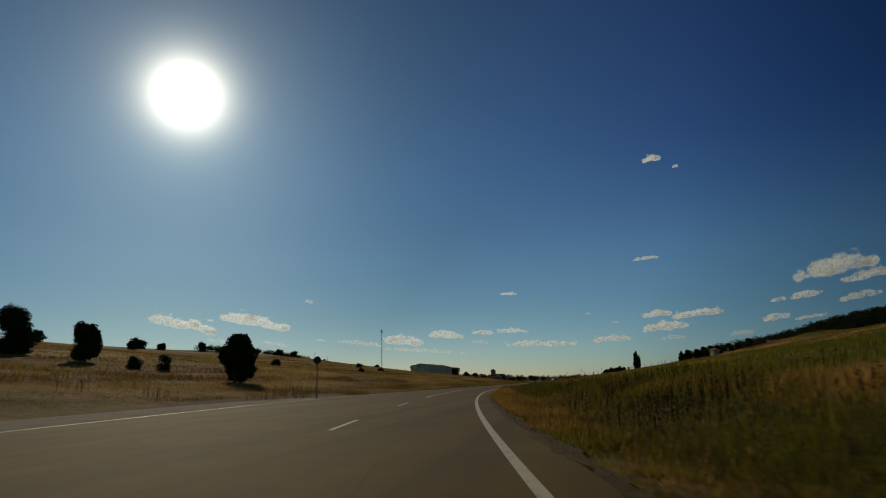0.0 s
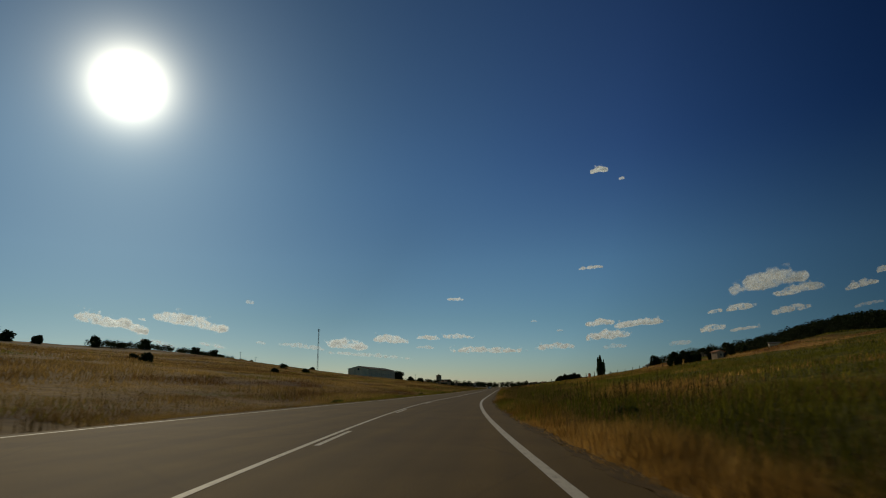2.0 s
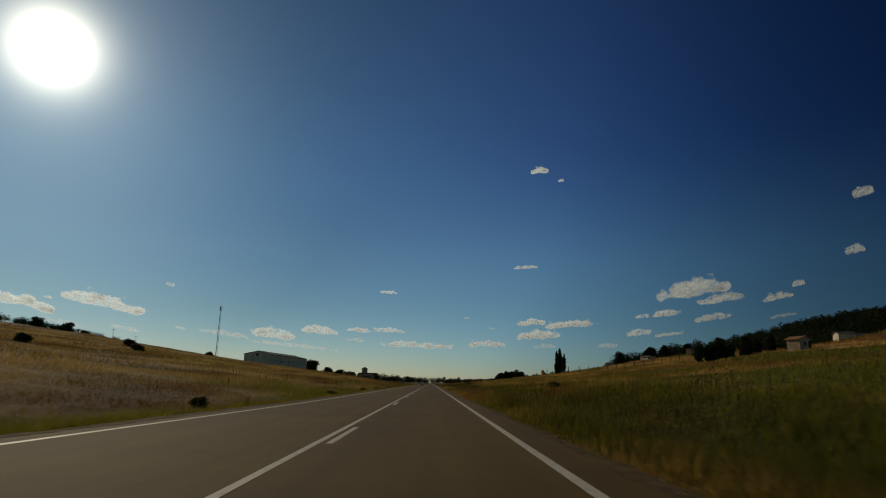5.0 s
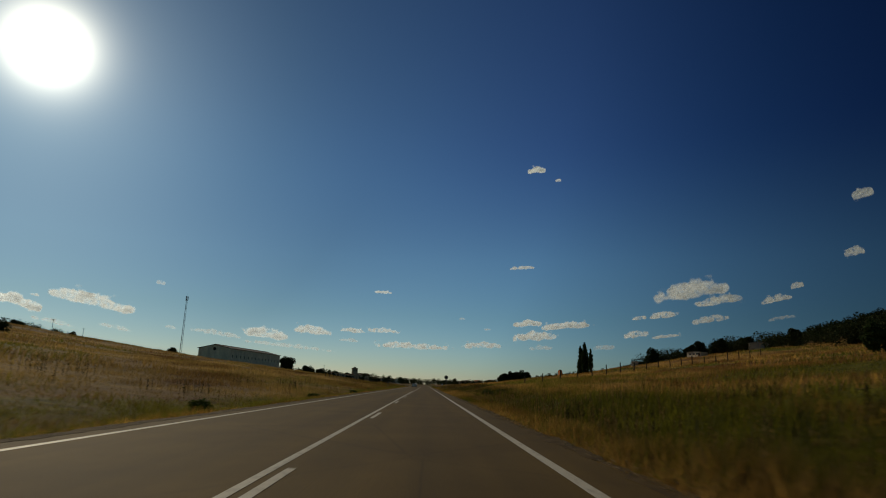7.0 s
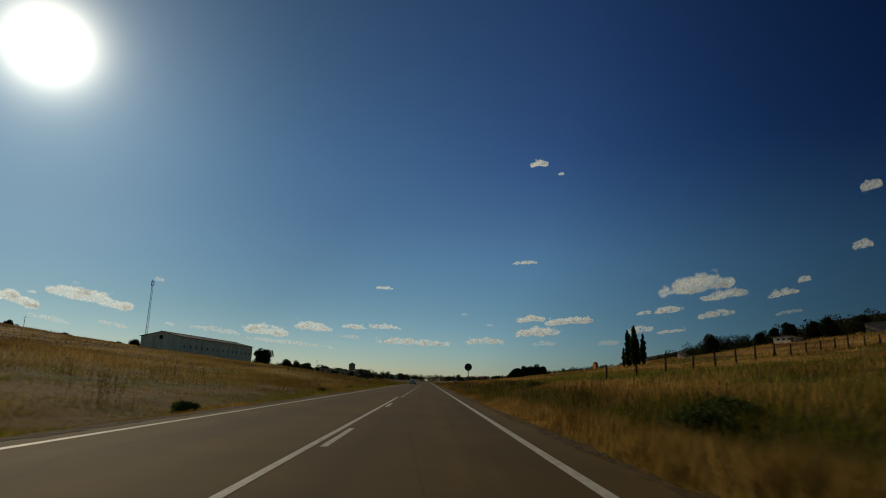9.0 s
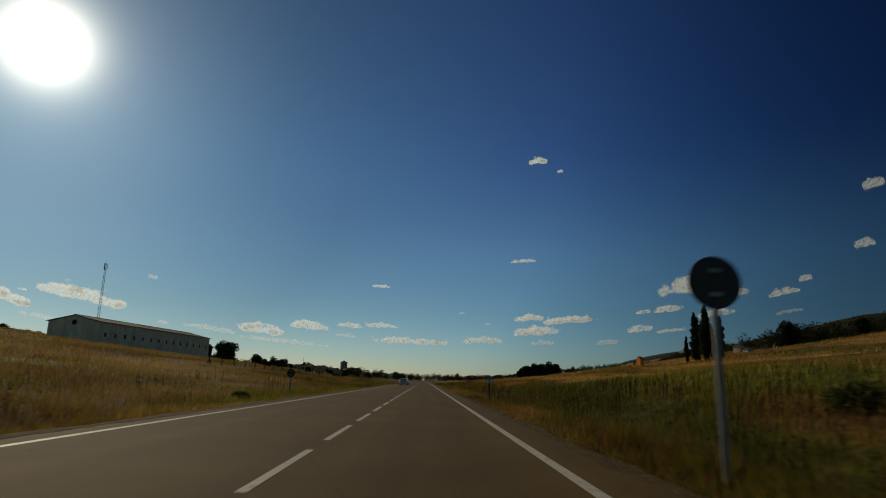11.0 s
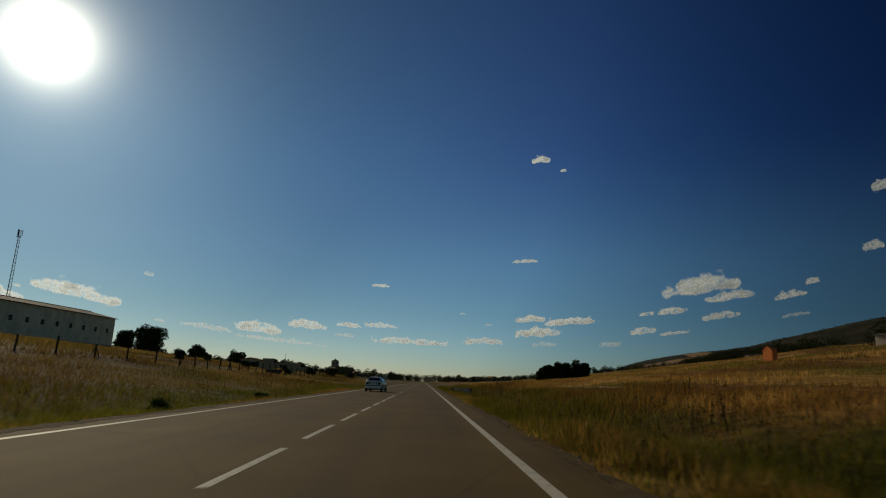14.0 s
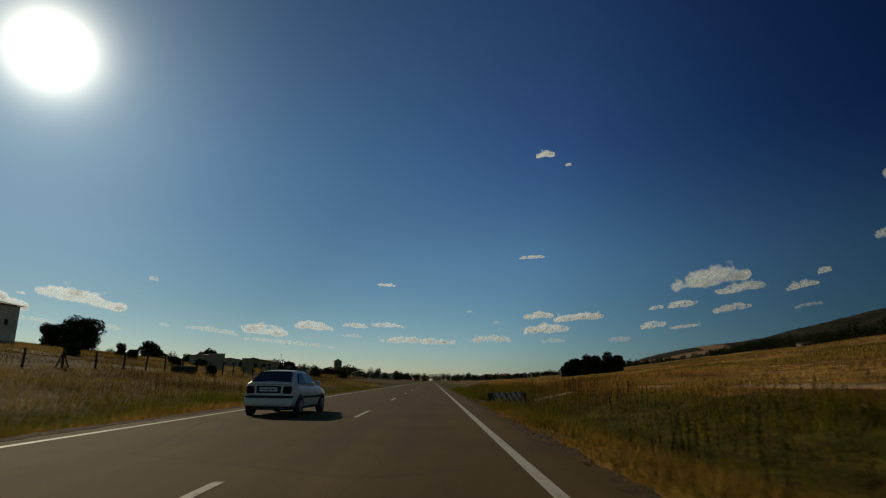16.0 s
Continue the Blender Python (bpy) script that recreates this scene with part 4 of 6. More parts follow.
def barn():
    a, b = Vector((-82.5, 271.0)), Vector((-76.0, 331.0))
    d = (b - a).normalized()
    yaw = math.degrees(math.atan2(d.y, d.x)) - 90
    ln, wd, eave, ridge = (b - a).length, 14.0, 7.1, 8.7
    z = min(float(land(a.x, a.y)), float(land(b.x, b.y))) - 0.3
    t = thing("barn", pose(a.x, a.y, z, 0, 0, yaw), "long low off-white plastered barn with small square windows", "barn")
    # long wall towards the road, built round its window openings
    th, sill, head, ww = 0.3, 3.5, 4.6, 1.0
    slots = [2.6 + i * (ln - 5.2) / 13 for i in range(14)]
    bm = bmesh.new()
    box(bm, -th, 0, 0, ln, 0, sill)
    box(bm, -th, 0, 0, ln, head, eave)
    prev = 0
    for s in slots:
        box(bm, -th, 0, prev, s - ww / 2, sill, head)
        prev = s + ww / 2
    box(bm, -th, 0, prev, ln, sill, head)
    part("wall", bm, PLASTER, t)
    part("wall", boxed(-wd, -wd + th, 0, ln, 0, eave), PLASTER, t)
    for y0 in (0.0, ln - th):
        bm = bmesh.new()
        hole = y0 == 0.0
        prof = [(-wd + th, 0), (-th, 0), (-th, eave - 0.02), (-wd / 2, ridge - 0.05), (-wd + th, eave - 0.02)]
        vs = [bm.verts.new((x, y0 + k * th, zz)) for k in (0, 1) for x, zz in prof]
        bm.faces.new(vs[:5][::-1])
        bm.faces.new(vs[5:])
        for i in range(5):
            j = (i + 1) % 5
            bm.faces.new((vs[i], vs[j], vs[5 + j], vs[5 + i]))
        bmesh.ops.recalc_face_normals(bm, faces=bm.faces)
        g = part("gable_wall", bm, PLASTER, t)
        if hole:
            bm = bmesh.new()
            tube(bm, (-wd / 2, -0.03, 6.9), (-wd / 2, 0.02, 6.9), 0.7, 0.7, 16)
            part("vent_opening", bm, DARK, g, "round dark vent opening")
    for side in (0, 1):
        bm = bmesh.new()
        x0, x1 = (-wd / 2, 0.45) if side == 0 else (-wd - 0.45, -wd / 2)
        z0, z1 = (ridge, eave - 0.05) if side == 0 else (eave - 0.05, ridge)
        vs = [bm.verts.new((x, y, zz + k * 0.14)) for k in (0, 1) for x, zz in ((x0, z0), (x1, z1)) for y in (-0.4, ln + 0.4)]
        for f in ((0, 1, 3, 2), (4, 6, 7, 5), (0, 4, 5, 1), (2, 3, 7, 6), (0, 2, 6, 4), (1, 5, 7, 3)):
            bm.faces.new([vs[i] for i in f])
        bmesh.ops.recalc_face_normals(bm, faces=bm.faces)
        part("roof_slope", bm, FIBRE, t, "gray fibre-cement roof slope")
    part("ridge_cap", tubed((-wd / 2, -0.4, ridge + 0.12), (-wd / 2, ln + 0.4, ridge + 0.12), 0.16, n=8), FIBRE, t)
    fr = boxed(-0.04, 0.04, -0.5, 0.5, 0, 0.06)
    frame_me = bpy.data.meshes.new("window_frame")
    for zz in (1.04, 0.52):
        box(fr, -0.04, 0.04, -0.5, 0.5, zz, zz + 0.06)
    for yy in (-0.5, -0.03, 0.44):
        box(fr, -0.04, 0.04, yy, yy + 0.06, 0, 1.1)
    fr.to_mesh(frame_me)
    fr.free()
    frame_me.materials.append(SOOT_WALL)
    pane_me = bpy.data.meshes.new("pane")
    pb = boxed(-0.01, 0.01, -0.46, 0.46, 0.04, 1.06)
    pb.to_mesh(pane_me)
    pb.free()
    pane_me.materials.append(GLASS_DARK)
    for s in slots:
        w = new("window", frame_me)
        w.parent = t
        w.location = (-0.12, s, sill)
        p = new("pane", pane_me)
        p.parent = w
    part("base_course", boxed(0.002, 0.06, 0.0, ln, 0, 0.7), SOOT_WALL, t, "gray cement base course")
    return t


barn()

# ---- mast ----


def mast(x, y, h):
    t = thing("radio_mast", Matrix.Translation(spot(x, y)), "tall slender steel lattice mast with antennas at its top", "mast")
    part("base", boxed(-1.6, 1.6, -1.6, 1.6, -0.5, 0.4, 0.05), CONCRETE, t, "concrete base block")
    c = [Vector((0.75 * math.cos(a), 0.75 * math.sin(a), 0)) for a in (0.5, 0.5 + 2.094, 0.5 + 4.189)]
    taper = lambda z: 1 - 0.45 * z / h
    for k in range(3):
        part("leg", tubed(c[k] + Vector((0, 0, 0.3)), c[k] * taper(h) + Vector((0, 0, h)), 0.10, 0.07, 6), STEEL, t)
    bm = bmesh.new()
    n = 26
    for i in range(n):
        z0, z1 = 0.4 + i * (h - 0.4) / n, 0.4 + (i + 1) * (h - 0.4) / n
        for k in range(3):
            p, q = c[k] * taper(z0), c[(k + 1) % 3] * taper(z1)
            if i % 2:
                p, q = c[(k + 1) % 3] * taper(z0), c[k] * taper(z1)
            tube(bm, p + Vector((0, 0, z0)), q + Vector((0, 0, z1)), 0.045, n=4)
    part("lattice", bm, STEEL, t)
    for k in range(3):
        a = 0.5 + 2.094 * k
        p = Vector((math.cos(a) * 0.9, math.sin(a) * 0.9, h - 2.6))
        an = part("antenna", boxed(-0.16, 0.16, -0.1, 0.1, 0, 2.6, 0.04), ALU_BACK, t, "gray panel antenna")
        an.matrix_local = Matrix.Translation(p) @ pose(0, 0, 0, 0, 0, math.degrees(a) + 90)
        part("bracket", tubed((math.cos(a) * 0.38, math.sin(a) * 0.38, h - 1.2), (math.cos(a) * 0.9, math.sin(a) * 0.9, h - 1.2), 0.05, n=5), STEEL, t)
    part("platform", tubed((0, 0, h - 3.0), (0, 0, h - 2.85), 0.85, n=10), STEEL, t)
    part("rod", tubed((0, 0, h - 1), (0, 0, h + 1.6), 0.04, 0.02, 5), STEEL, t)
    return t


mast(-161, 415, 41.0)

# ---- houses, church ----


def house(name, x, y, yaw, w, d, h, rise, wall, roof, label, category, windows=2, group="", door=True, e=0.3):
    t = thing(name, Matrix.Translation(spot(x, y, -0.25)) @ pose(0, 0, 0, 0, 0, yaw), label, category, group)
    bm = bmesh.new()
    prof = [(-w / 2, 0), (w / 2, 0), (w / 2, h), (0, h + rise), (-w / 2, h)]
    vs = [bm.verts.new((px, py, pz)) for py in (-d / 2, d / 2) for px, pz in prof]
    bm.faces.new(vs[:5])
    bm.faces.new(vs[5:][::-1])
    for i in range(5):
        j = (i + 1) % 5
        bm.faces.new((vs[j], vs[i], vs[5 + i], vs[5 + j]))
    bmesh.ops.recalc_face_normals(bm, faces=bm.faces)
    part("wall", bm, wall, t)
    for s in (-1, 1):
        bm = bmesh.new()
        k = rise / (w / 2)
        pts = [(0, h + rise + 0.03), (s * (w / 2 + e), h - k * e + 0.03)]
        v2 = [bm.verts.new((px, py, pz + q)) for q in (0, 0.14) for px, pz in pts for py in (-d / 2 - e, d / 2 + e)]
        for f in ((0, 1, 3, 2), (4, 6, 7, 5), (0, 4, 5, 1), (2, 3, 7, 6), (0, 2, 6, 4), (1, 5, 7, 3)):
            bm.faces.new([v2[i] for i in f])
        bmesh.ops.recalc_face_normals(bm, faces=bm.faces)
        part("roof_slope", bm, roof, t)
    ww, wh = min(1.0, w * 0.16), min(1.1, h * 0.36)
    for k in range(windows):
        wx = -w / 2 + w * (k + 1) / (windows + 1)
        f = part("window", boxed(wx - ww / 2 - 0.07, wx + ww / 2 + 0.07, -d / 2 - 0.05, -d / 2 - 0.003, h * 0.45, h * 0.45 + wh), CONCRETE, t)
        part("pane", boxed(wx - ww / 2, wx + ww / 2, -d / 2 - 0.06, -d / 2 - 0.052, h * 0.45 + 0.07, h * 0.45 + wh - 0.07), GLASS_DARK, f)
    if door:
        part("door", boxed(w * 0.32, w * 0.32 + min(0.9, w * 0.25), -d / 2 - 0.06, -d / 2 - 0.003, 0.2, min(2.1, h * 0.85)), WOOD, t)
    return t


house("brick_hut", 59.5, 284.0, -80, 2.2, 1.0, 2.1, 0.7, BRICK, BRICK, "small bright orange brick hut on the field", "hut", 0, door=False, e=0.05)
house("brick_house", 66.5, 67.0, 15, 2.4, 2.8, 2.1, 0.45, PLASTER_OLD, TILE, "small old pinkish house with an arched doorway", "house", 1)
house("farm_shed", 95.0, 96.0, 70, 4.6, 3.2, 1.7, 0.4, PLASTER, FIBRE, "low white farm shed by dark trees", "shed", 2)
house("farm_shed", 106.0, 106.0, 70, 4.0, 3.0, 1.7, 0.4, SOOT_WALL, FIBRE, "low gray farm shed by dark trees", "shed", 2)
house("farm_shed", 97.0, 229.0, -70, 6.5, 3.4, 1.7, 0.25, PLASTER, FIBRE, "long low white farm shed with a flat gray roof", "shed", 3)
house("farm_shed", 98.0, 298.0, -70, 2.4, 2.0, 1.1, 0.3, PLASTER, FIBRE, "small white farm shed at the field's edge", "shed", 2)
house("farm_shed", 119.0, 312.0, -10, 8.0, 4.5, 2.0, 0.25, PLASTER, FIBRE, "long low white farm building with a flat dark roof", "shed", 3)
house("farm_shed", 112.0, 215.0, 30, 6.0, 4.0, 2.4, 0.4, PLASTER, FIBRE, "white hut with a flat gray roof", "shed", 1)
house("farm_shed", 104.0, 315.0, 25, 2.6, 2.4, 2.4, 0.4, PLASTER, FIBRE, "tiny white hut at the far edge of the field", "hut", 1)
house("farm_shed", 174.0, 500.0, 15, 5.6, 3.2, 2.0, 0.4, PLASTER_OLD, FIBRE, "low tan shed in front of a dark hedgerow", "shed", 2)
house("farm_shed", 208.0, 506.0, 15, 5.4, 3.2, 2.2, 0.4, PLASTER, FIBRE, "small white shed in front of a dark hedgerow", "shed", 2)
house("farm_shed", 186.0, 514.0, 20, 3.0, 2.6, 2.0, 0.4, PLASTER, FIBRE, "tiny white hut in front of a dark hedgerow", "hut", 1)
house("farm_shed", 92.0, 520.0, 20, 1.5, 1.5, 1.7, 0.4, PLASTER, FIBRE, "tiny white hut beside the copse", "hut", 0)
town = random.Random(21)
for i in range(17):
    x = -34 - i * 9 + town.uniform(-4, 4)
    y = 690 + town.uniform(-60, 160)
    house("village_house", x, y, town.uniform(-40, 40), town.uniform(8, 13), town.uniform(7, 10), town.uniform(3.0, 5.2), 1.6, PLASTER_OLD if i % 3 else PLASTER, TILE, "distant pale village house with a tiled roof", "house", 3, "village houses")
for i in range(6):
    house("village_house", 38 + i * 13 + town.uniform(-4, 4), 700 + town.uniform(-40, 160), town.uniform(-40, 40), 9, 8, 3.2, 1.5, PLASTER_OLD, TILE, "distant low village house beyond the fields", "house", 3, "village houses")


def church(x, y):
    t = thing("church", Matrix.Translation(spot(x, y, -0.3)) @ pose(0, 0, 0, 0, 0, 14), "old brown stone village church with a square tower", "church")
    part("tower", boxed(-3.6, 3.6, -3.6, 3.6, 0, 15.0, 0.05), STONE, t)
    part("cornice", boxed(-3.9, 3.9, -3.9, 3.9, 15.0, 15.5, 0.05), STONE, t)
    bm = bmesh.new()
    tube(bm, (0, 0, 15.5), (0, 0, 17.2), 3.2, 0.4, 8)
    part("tower_roof", bm, TILE, t)
    part("finial", tubed((0, 0, 17.1), (0, 0, 18.9), 0.12, 0.05, 5), STEEL, t)
    for s in (-1.5, 1.5):
        part("belfry_opening", boxed(s - 0.7, s + 0.7, -3.64, -3.605, 11.2, 13.8, 0.0), DARK, t, "dark belfry opening")
    bm = bmesh.new()
    box(bm, 3.61, 20.0, -4.5, 4.5, 0, 6.5)
    part("nave", bm, STONE, t)
    bm = bmesh.new()
    vs = [bm.verts.new(p) for p in ((3.62, -5, 6.5), (20.4, -5, 6.5), (20.4, 5, 6.5), (3.62, 5, 6.5), (3.62, 0, 9.2), (18.5, 0, 9.2))]
    for f in ((0, 1, 5, 4), (1, 2, 5), (2, 3, 4, 5), (3, 0, 4), (0, 3, 2, 1)):
        bm.faces.new([vs[i] for i in f])
    part("nave_roof", bm, TILE, t)
    return t


church(-95.5, 836)

# ---- utility poles ----


def utility_pole(x, y, h):
    t = thing("utility_pole", Matrix.Translation(spot(x, y)), "thin dark wooden utility pole with a crossarm", "pole", "utility poles")
    part("pole", tubed((0, 0, -0.4), (0, 0, h), 0.16, 0.10, 8), WOOD, t)
    part("crossarm", boxed(-0.8, 0.8, -0.06, 0.06, h - 0.6, h - 0.46, 0.01), WOOD, t)
    for q in (-0.7, 0.0, 0.7):
        part("insulator", tubed((q, 0, h - 0.46), (q, 0, h - 0.24), 0.05, 0.035, 6), CONCRETE, t)
    return t


for x, y, h in ((-200, 340, 8.5), (-199, 368, 8.0), (-104, 640, 13.0)):
    utility_pole(x, y, h)

# ---- fences ----


def fence(pts, gap, h, label, seed, group="", r=0.085):
    """Weathered posts with wires along a line of corners."""
    g = random.Random(seed)
    place = []
    for (x0, y0), (x1, y1) in zip(pts, pts[1:]):
        n = max(1, int(math.hypot(x1 - x0, y1 - y0) / gap))
        place += [(x0 + (x1 - x0) * i / n, y0 + (y1 - y0) * i / n) for i in range(n)]
    place.append(pts[-1])
    o = spot(*place[0])
    t = thing("fence", Matrix.Translation(o), label, "fence", group)
    tops = []
    for x, y in place:
        b = spot(x, y) - o
        hh = h * g.uniform(0.74, 1.12)
        top = b + Vector((g.uniform(-0.09, 0.09), g.uniform(-0.09, 0.09), hh))
        bm = tubed(b - Vector((0, 0, 0.3)), top, r, r * 0.88, 7)
        part("post", bm, WOOD, t)
        tops.append((b, top))
    for b, top in tops[::7]:
        for q in (-1, 1):
            part("brace", tubed(b + Vector((0.1 * q, 0.75 * q, -0.2)), b.lerp(top, 0.8), 0.05, 0.045, 6), WOOD, t)
    for f in (0.35, 0.62, 0.88):
        bm = bmesh.new()
        for (b0, t0), (b1, t1) in zip(tops, tops[1:]):
            tube(bm, b0.lerp(t0, f), b1.lerp(t1, f), 0.003, n=3)
        part("wire", bm, RUST, t)
    return t


fence([(19.5, 135), (31, 139), (46, 148), (64, 159), (86, 168)], 3.7, 2.1, "weathered dark wooden post-and-wire fence across the field", 1, r=0.12)
fence([(-31.5, 206), (-27.6, 228), (-25.0, 245), (-25.1, 270), (-24.5, 300), (-23.5, 330)], 3.7, 1.45, "weathered wooden post-and-wire fence beside the yard", 3)
fence([(-22.4, 331), (-24, 400), (-22, 480)], 7.0, 1.8, "weathered wooden post-and-wire fence beside the yard", 4)


def yard_wall(x, y, yaw, w, h, mat, label):
    t = thing("yard_wall", Matrix.Translation(spot(x, y, -0.2)) @ pose(0, 0, 0, 0, 0, yaw), label, "wall")
    part("panel", boxed(-w / 2, w / 2, -0.12, 0.12, 0, h, 0.02), mat, t)
    part("coping", boxed(-w / 2 - 0.05, w / 2 + 0.05, -0.17, 0.17, h, h + 0.1, 0.02), CONCRETE, t)
    return t


yard_wall(-34.5, 318, 8, 2.5, 2.6, ADOBE, "tall tan plastered yard wall behind the fence")
yard_wall(-29.4, 318, -6, 1.9, 2.5, ADOBE, "pale plastered yard wall behind the fence")
yard_wall(-33, 352, 10, 5, 1.5, ADOBE, "pale plastered yard wall behind the fence")
house("tool_shed", -43, 336, -8, 4.6, 3.4, 1.8, 0.45, PLASTER_OLD, TILE, "low brown yard shed with a tiled roof", "shed", 1)
house("tool_shed", -44, 380, -8, 7, 5, 2.2, 0.6, ADOBE, TILE, "pale yard building with a tiled roof", "shed", 2)
house("tool_shed", -58, 395, 20, 8, 5, 2.2, 0.6, ADOBE, TILE, "tan yard building with a tiled roof", "shed", 2)
for i, (x, y) in enumerate([(-36, 306), (-47, 300), (-29, 340), (-56, 330), (-40, 326), (-33, 330), (-50, 345), (-27, 362), (-38, 366), (-48, 318), (-31, 385), (-26, 400)]):
    tree("shrub", x, y, 1.3 + 0.35 * (i % 4), 2.0 + 0.5 * (i % 3), LEAF_OAK, "dark green shrub in the yard", "shrub", 300 + i, 900, 0.14, 0.0, group="yard shrubs")

tree("shrub", -22.0, 281.4, 1.1, 1.3, LEAF_OAK, "low black-green bush in front of the fence", "shrub", 318, 1200, 0.1, 0.0)


def log_pile(x, y, yaw):
    t = thing("log_pile", Matrix.Translation(spot(x, y, -0.04)) @ pose(0, 0, 0, 0, 0, yaw), "low stack of reddish brown logs in dry grass", "log pile")
    g = random.Random(8)
    for row, k in enumerate((4, 3, 2)):
        for i in range(k):
            a = (i - (k - 1) / 2) * 0.29
            part("log", tubed((-1.0 + g.uniform(-0.12, 0.12), a, 0.15 + row * 0.25), (1.0 + g.uniform(-0.12, 0.12), a + g.uniform(-0.03, 0.03), 0.15 + row * 0.25), 0.145, 0.125, 10), BARK, t)
    return t


log_pile(-23.6, 278.6, 12)

# ---- road signs ----


def round_sign(x, y, yaw, hc, r, label):
    t = thing("road_sign", Matrix.Translation(spot(x, y)) @ pose(0, 0, 0, 0, 0, yaw), label, "road sign")
    part("post", boxed(-0.04, 0.04, -0.025, 0.025, -0.3, hc + r * 0.8, 0.006), STEEL, t)
    bm = tubed((0, -0.045, hc), (0, -0.028, hc), r, r, 28)
    d = part("disc", bm, ALU_BACK, t, "plain gray metal disc")
    part("rim", tubed((0, -0.05, hc), (0, -0.046, hc), r * 1.0, r * 0.98, 28), ALU_BACK, d)
    for z in (hc - r * 0.45, hc + r * 0.45):
        part("clamp", boxed(-0.09, 0.09, -0.062, -0.051, z - 0.03, z + 0.03, 0.004), STEEL, t)
    return t


round_sign(-9.2, -116.8, 0, 3.2, 0.33, "round road sign seen from its gray back on a post")
round_sign(-8.9, 156.8, 0, 1.6, 0.27, "small round road sign seen from its gray back")
round_sign(3.5, 124.0, 0, 2.5, 0.34, "round road sign on a post in the verge grass")


def marker_sign(x, y):
    t = thing("marker_sign", Matrix.Translation(spot(x, y)), "small white road marker with a black frame and number 2", "road sign")
    part("post", boxed(-0.035, 0.035, -0.02, 0.02, -0.3, 1.27, 0.005), ALU_BACK, t)
    pl = part("plate", boxed(-0.18, 0.18, -0.045, -0.022, 1.10, 1.48, 0.006), SIGN_BLACK, t)
    part("lower_field", boxed(-0.16, 0.16, -0.05, -0.0455, 1.12, 1.335), SIGN_WHITE, pl)
    part("upper_field", boxed(-0.16, 0.16, -0.05, -0.0455, 1.355, 1.46), SOOT_WALL, pl)
    part("bar", boxed(-0.13, 0.13, -0.053, -0.0505, 1.38, 1.405), SIGN_BLACK, pl)
    fc = bpy.data.curves.new("numeral", "FONT")
    fc.body = "2"
    fc.size = 0.24
    fc.align_x = "CENTER"
    fc.extrude = 0.001
    fc.offset = 0.007
    fc.materials.append(SIGN_BLACK)
    ob = new("numeral", fc)
    ob.parent = pl
    ob.matrix_local = pose(0, -0.052, 1.145, 90, 0, 0)
    return t


marker_sign(3.6, 152.0)


def parapet(x, y, yaw):
    """Culvert parapet with slanting white bands on both faces."""
    t = thing("culvert_parapet", Matrix.Translation((x, y, -0.08)) @ pose(0, 0, 0, 0, 0, yaw), "low dark culvert parapet with slanting white bands", "parapet")
    part("wall", boxed(-0.15, 0.15, 0, 4.6, -0.7, 0.52, 0.02), FIBRE, t)
    for f in (-1, 1):
        for i in range(6):
            bm = bmesh.new()
            y0 = -0.5 + i * 0.74
            pts = [(y0 + 1.3, -0.3), (y0 + 1.68, -0.3), (y0 + 0.38, 0.5), (y0, 0.5)]
            pts = [(max(0.04, min(a, 4.56)), b) for a, b in pts]
            vs = [bm.verts.new((f * q, a, b)) for q in (0.156, 0.152) for a, b in pts]
            bm.faces.new(vs[:4])
            bm.faces.new(vs[4:][::-1])
            for k in range(4):
                bm.faces.new((vs[k], vs[4 + k], vs[4 + (k + 1) % 4], vs[(k + 1) % 4]))
            bmesh.ops.recalc_face_normals(bm, faces=bm.faces)
            part("band", bm, SIGN_WHITE, t, "white slanting band")
    return t


parapet(3.65, 254.3, -33)

# dirt track that leaves the road over the culvert and turns along the field's edge
TRACK = [(7.5, 262.0), (11.0, 261.0), (13.4, 258.5), (14.6, 254.0), (15.2, 246.0), (15.6, 236.0), (15.9, 230.0), (16.2, 226.0)]
TX, TY = np.array(TRACK).T
tl = np.concatenate([[0], np.cumsum(np.hypot(np.diff(TX), np.diff(TY)))])
ts = np.arange(0, tl[-1], 1.0)
cx, cy = np.interp(ts, tl, TX), np.interp(ts, tl, TY)
dx, dy = np.gradient(cx), np.gradient(cy)
nxy = np.stack([dy, -dx], -1) / np.hypot(dx, dy)[:, None]
rows = []
for o, q in ((-0.8, -0.2), (-0.7, 0.06), (-0.3, 0.03), (0.0, 0.08), (0.3, 0.03), (0.7, 0.06), (0.8, -0.2)):
    o = o * np.interp(ts, (0, tl[-1] - 9, tl[-1]), (1.0, 0.85, 0.2)) * (1 + 0.12 * np.sin(ts * 0.9 + o))
    px, py = cx + nxy[:, 0] * o, cy + nxy[:, 1] * o
    rows.append(np.stack([px, py, land(px, py) + q], -1))
tv = np.stack(rows, 1)
ti = np.arange(tv.shape[0] * 7).reshape(-1, 7)
tf = np.stack([ti[:-1, :-1], ti[1:, :-1], ti[1:, 1:], ti[:-1, 1:]], -1).reshape(-1, 4)
tagged(new("dirt_track", mesh_of("dirt_track", tv.reshape(-1, 3), tf, DIRT, True)), "pale rutted dirt track along the edge of the dry field", "dirt track", kind="structure")


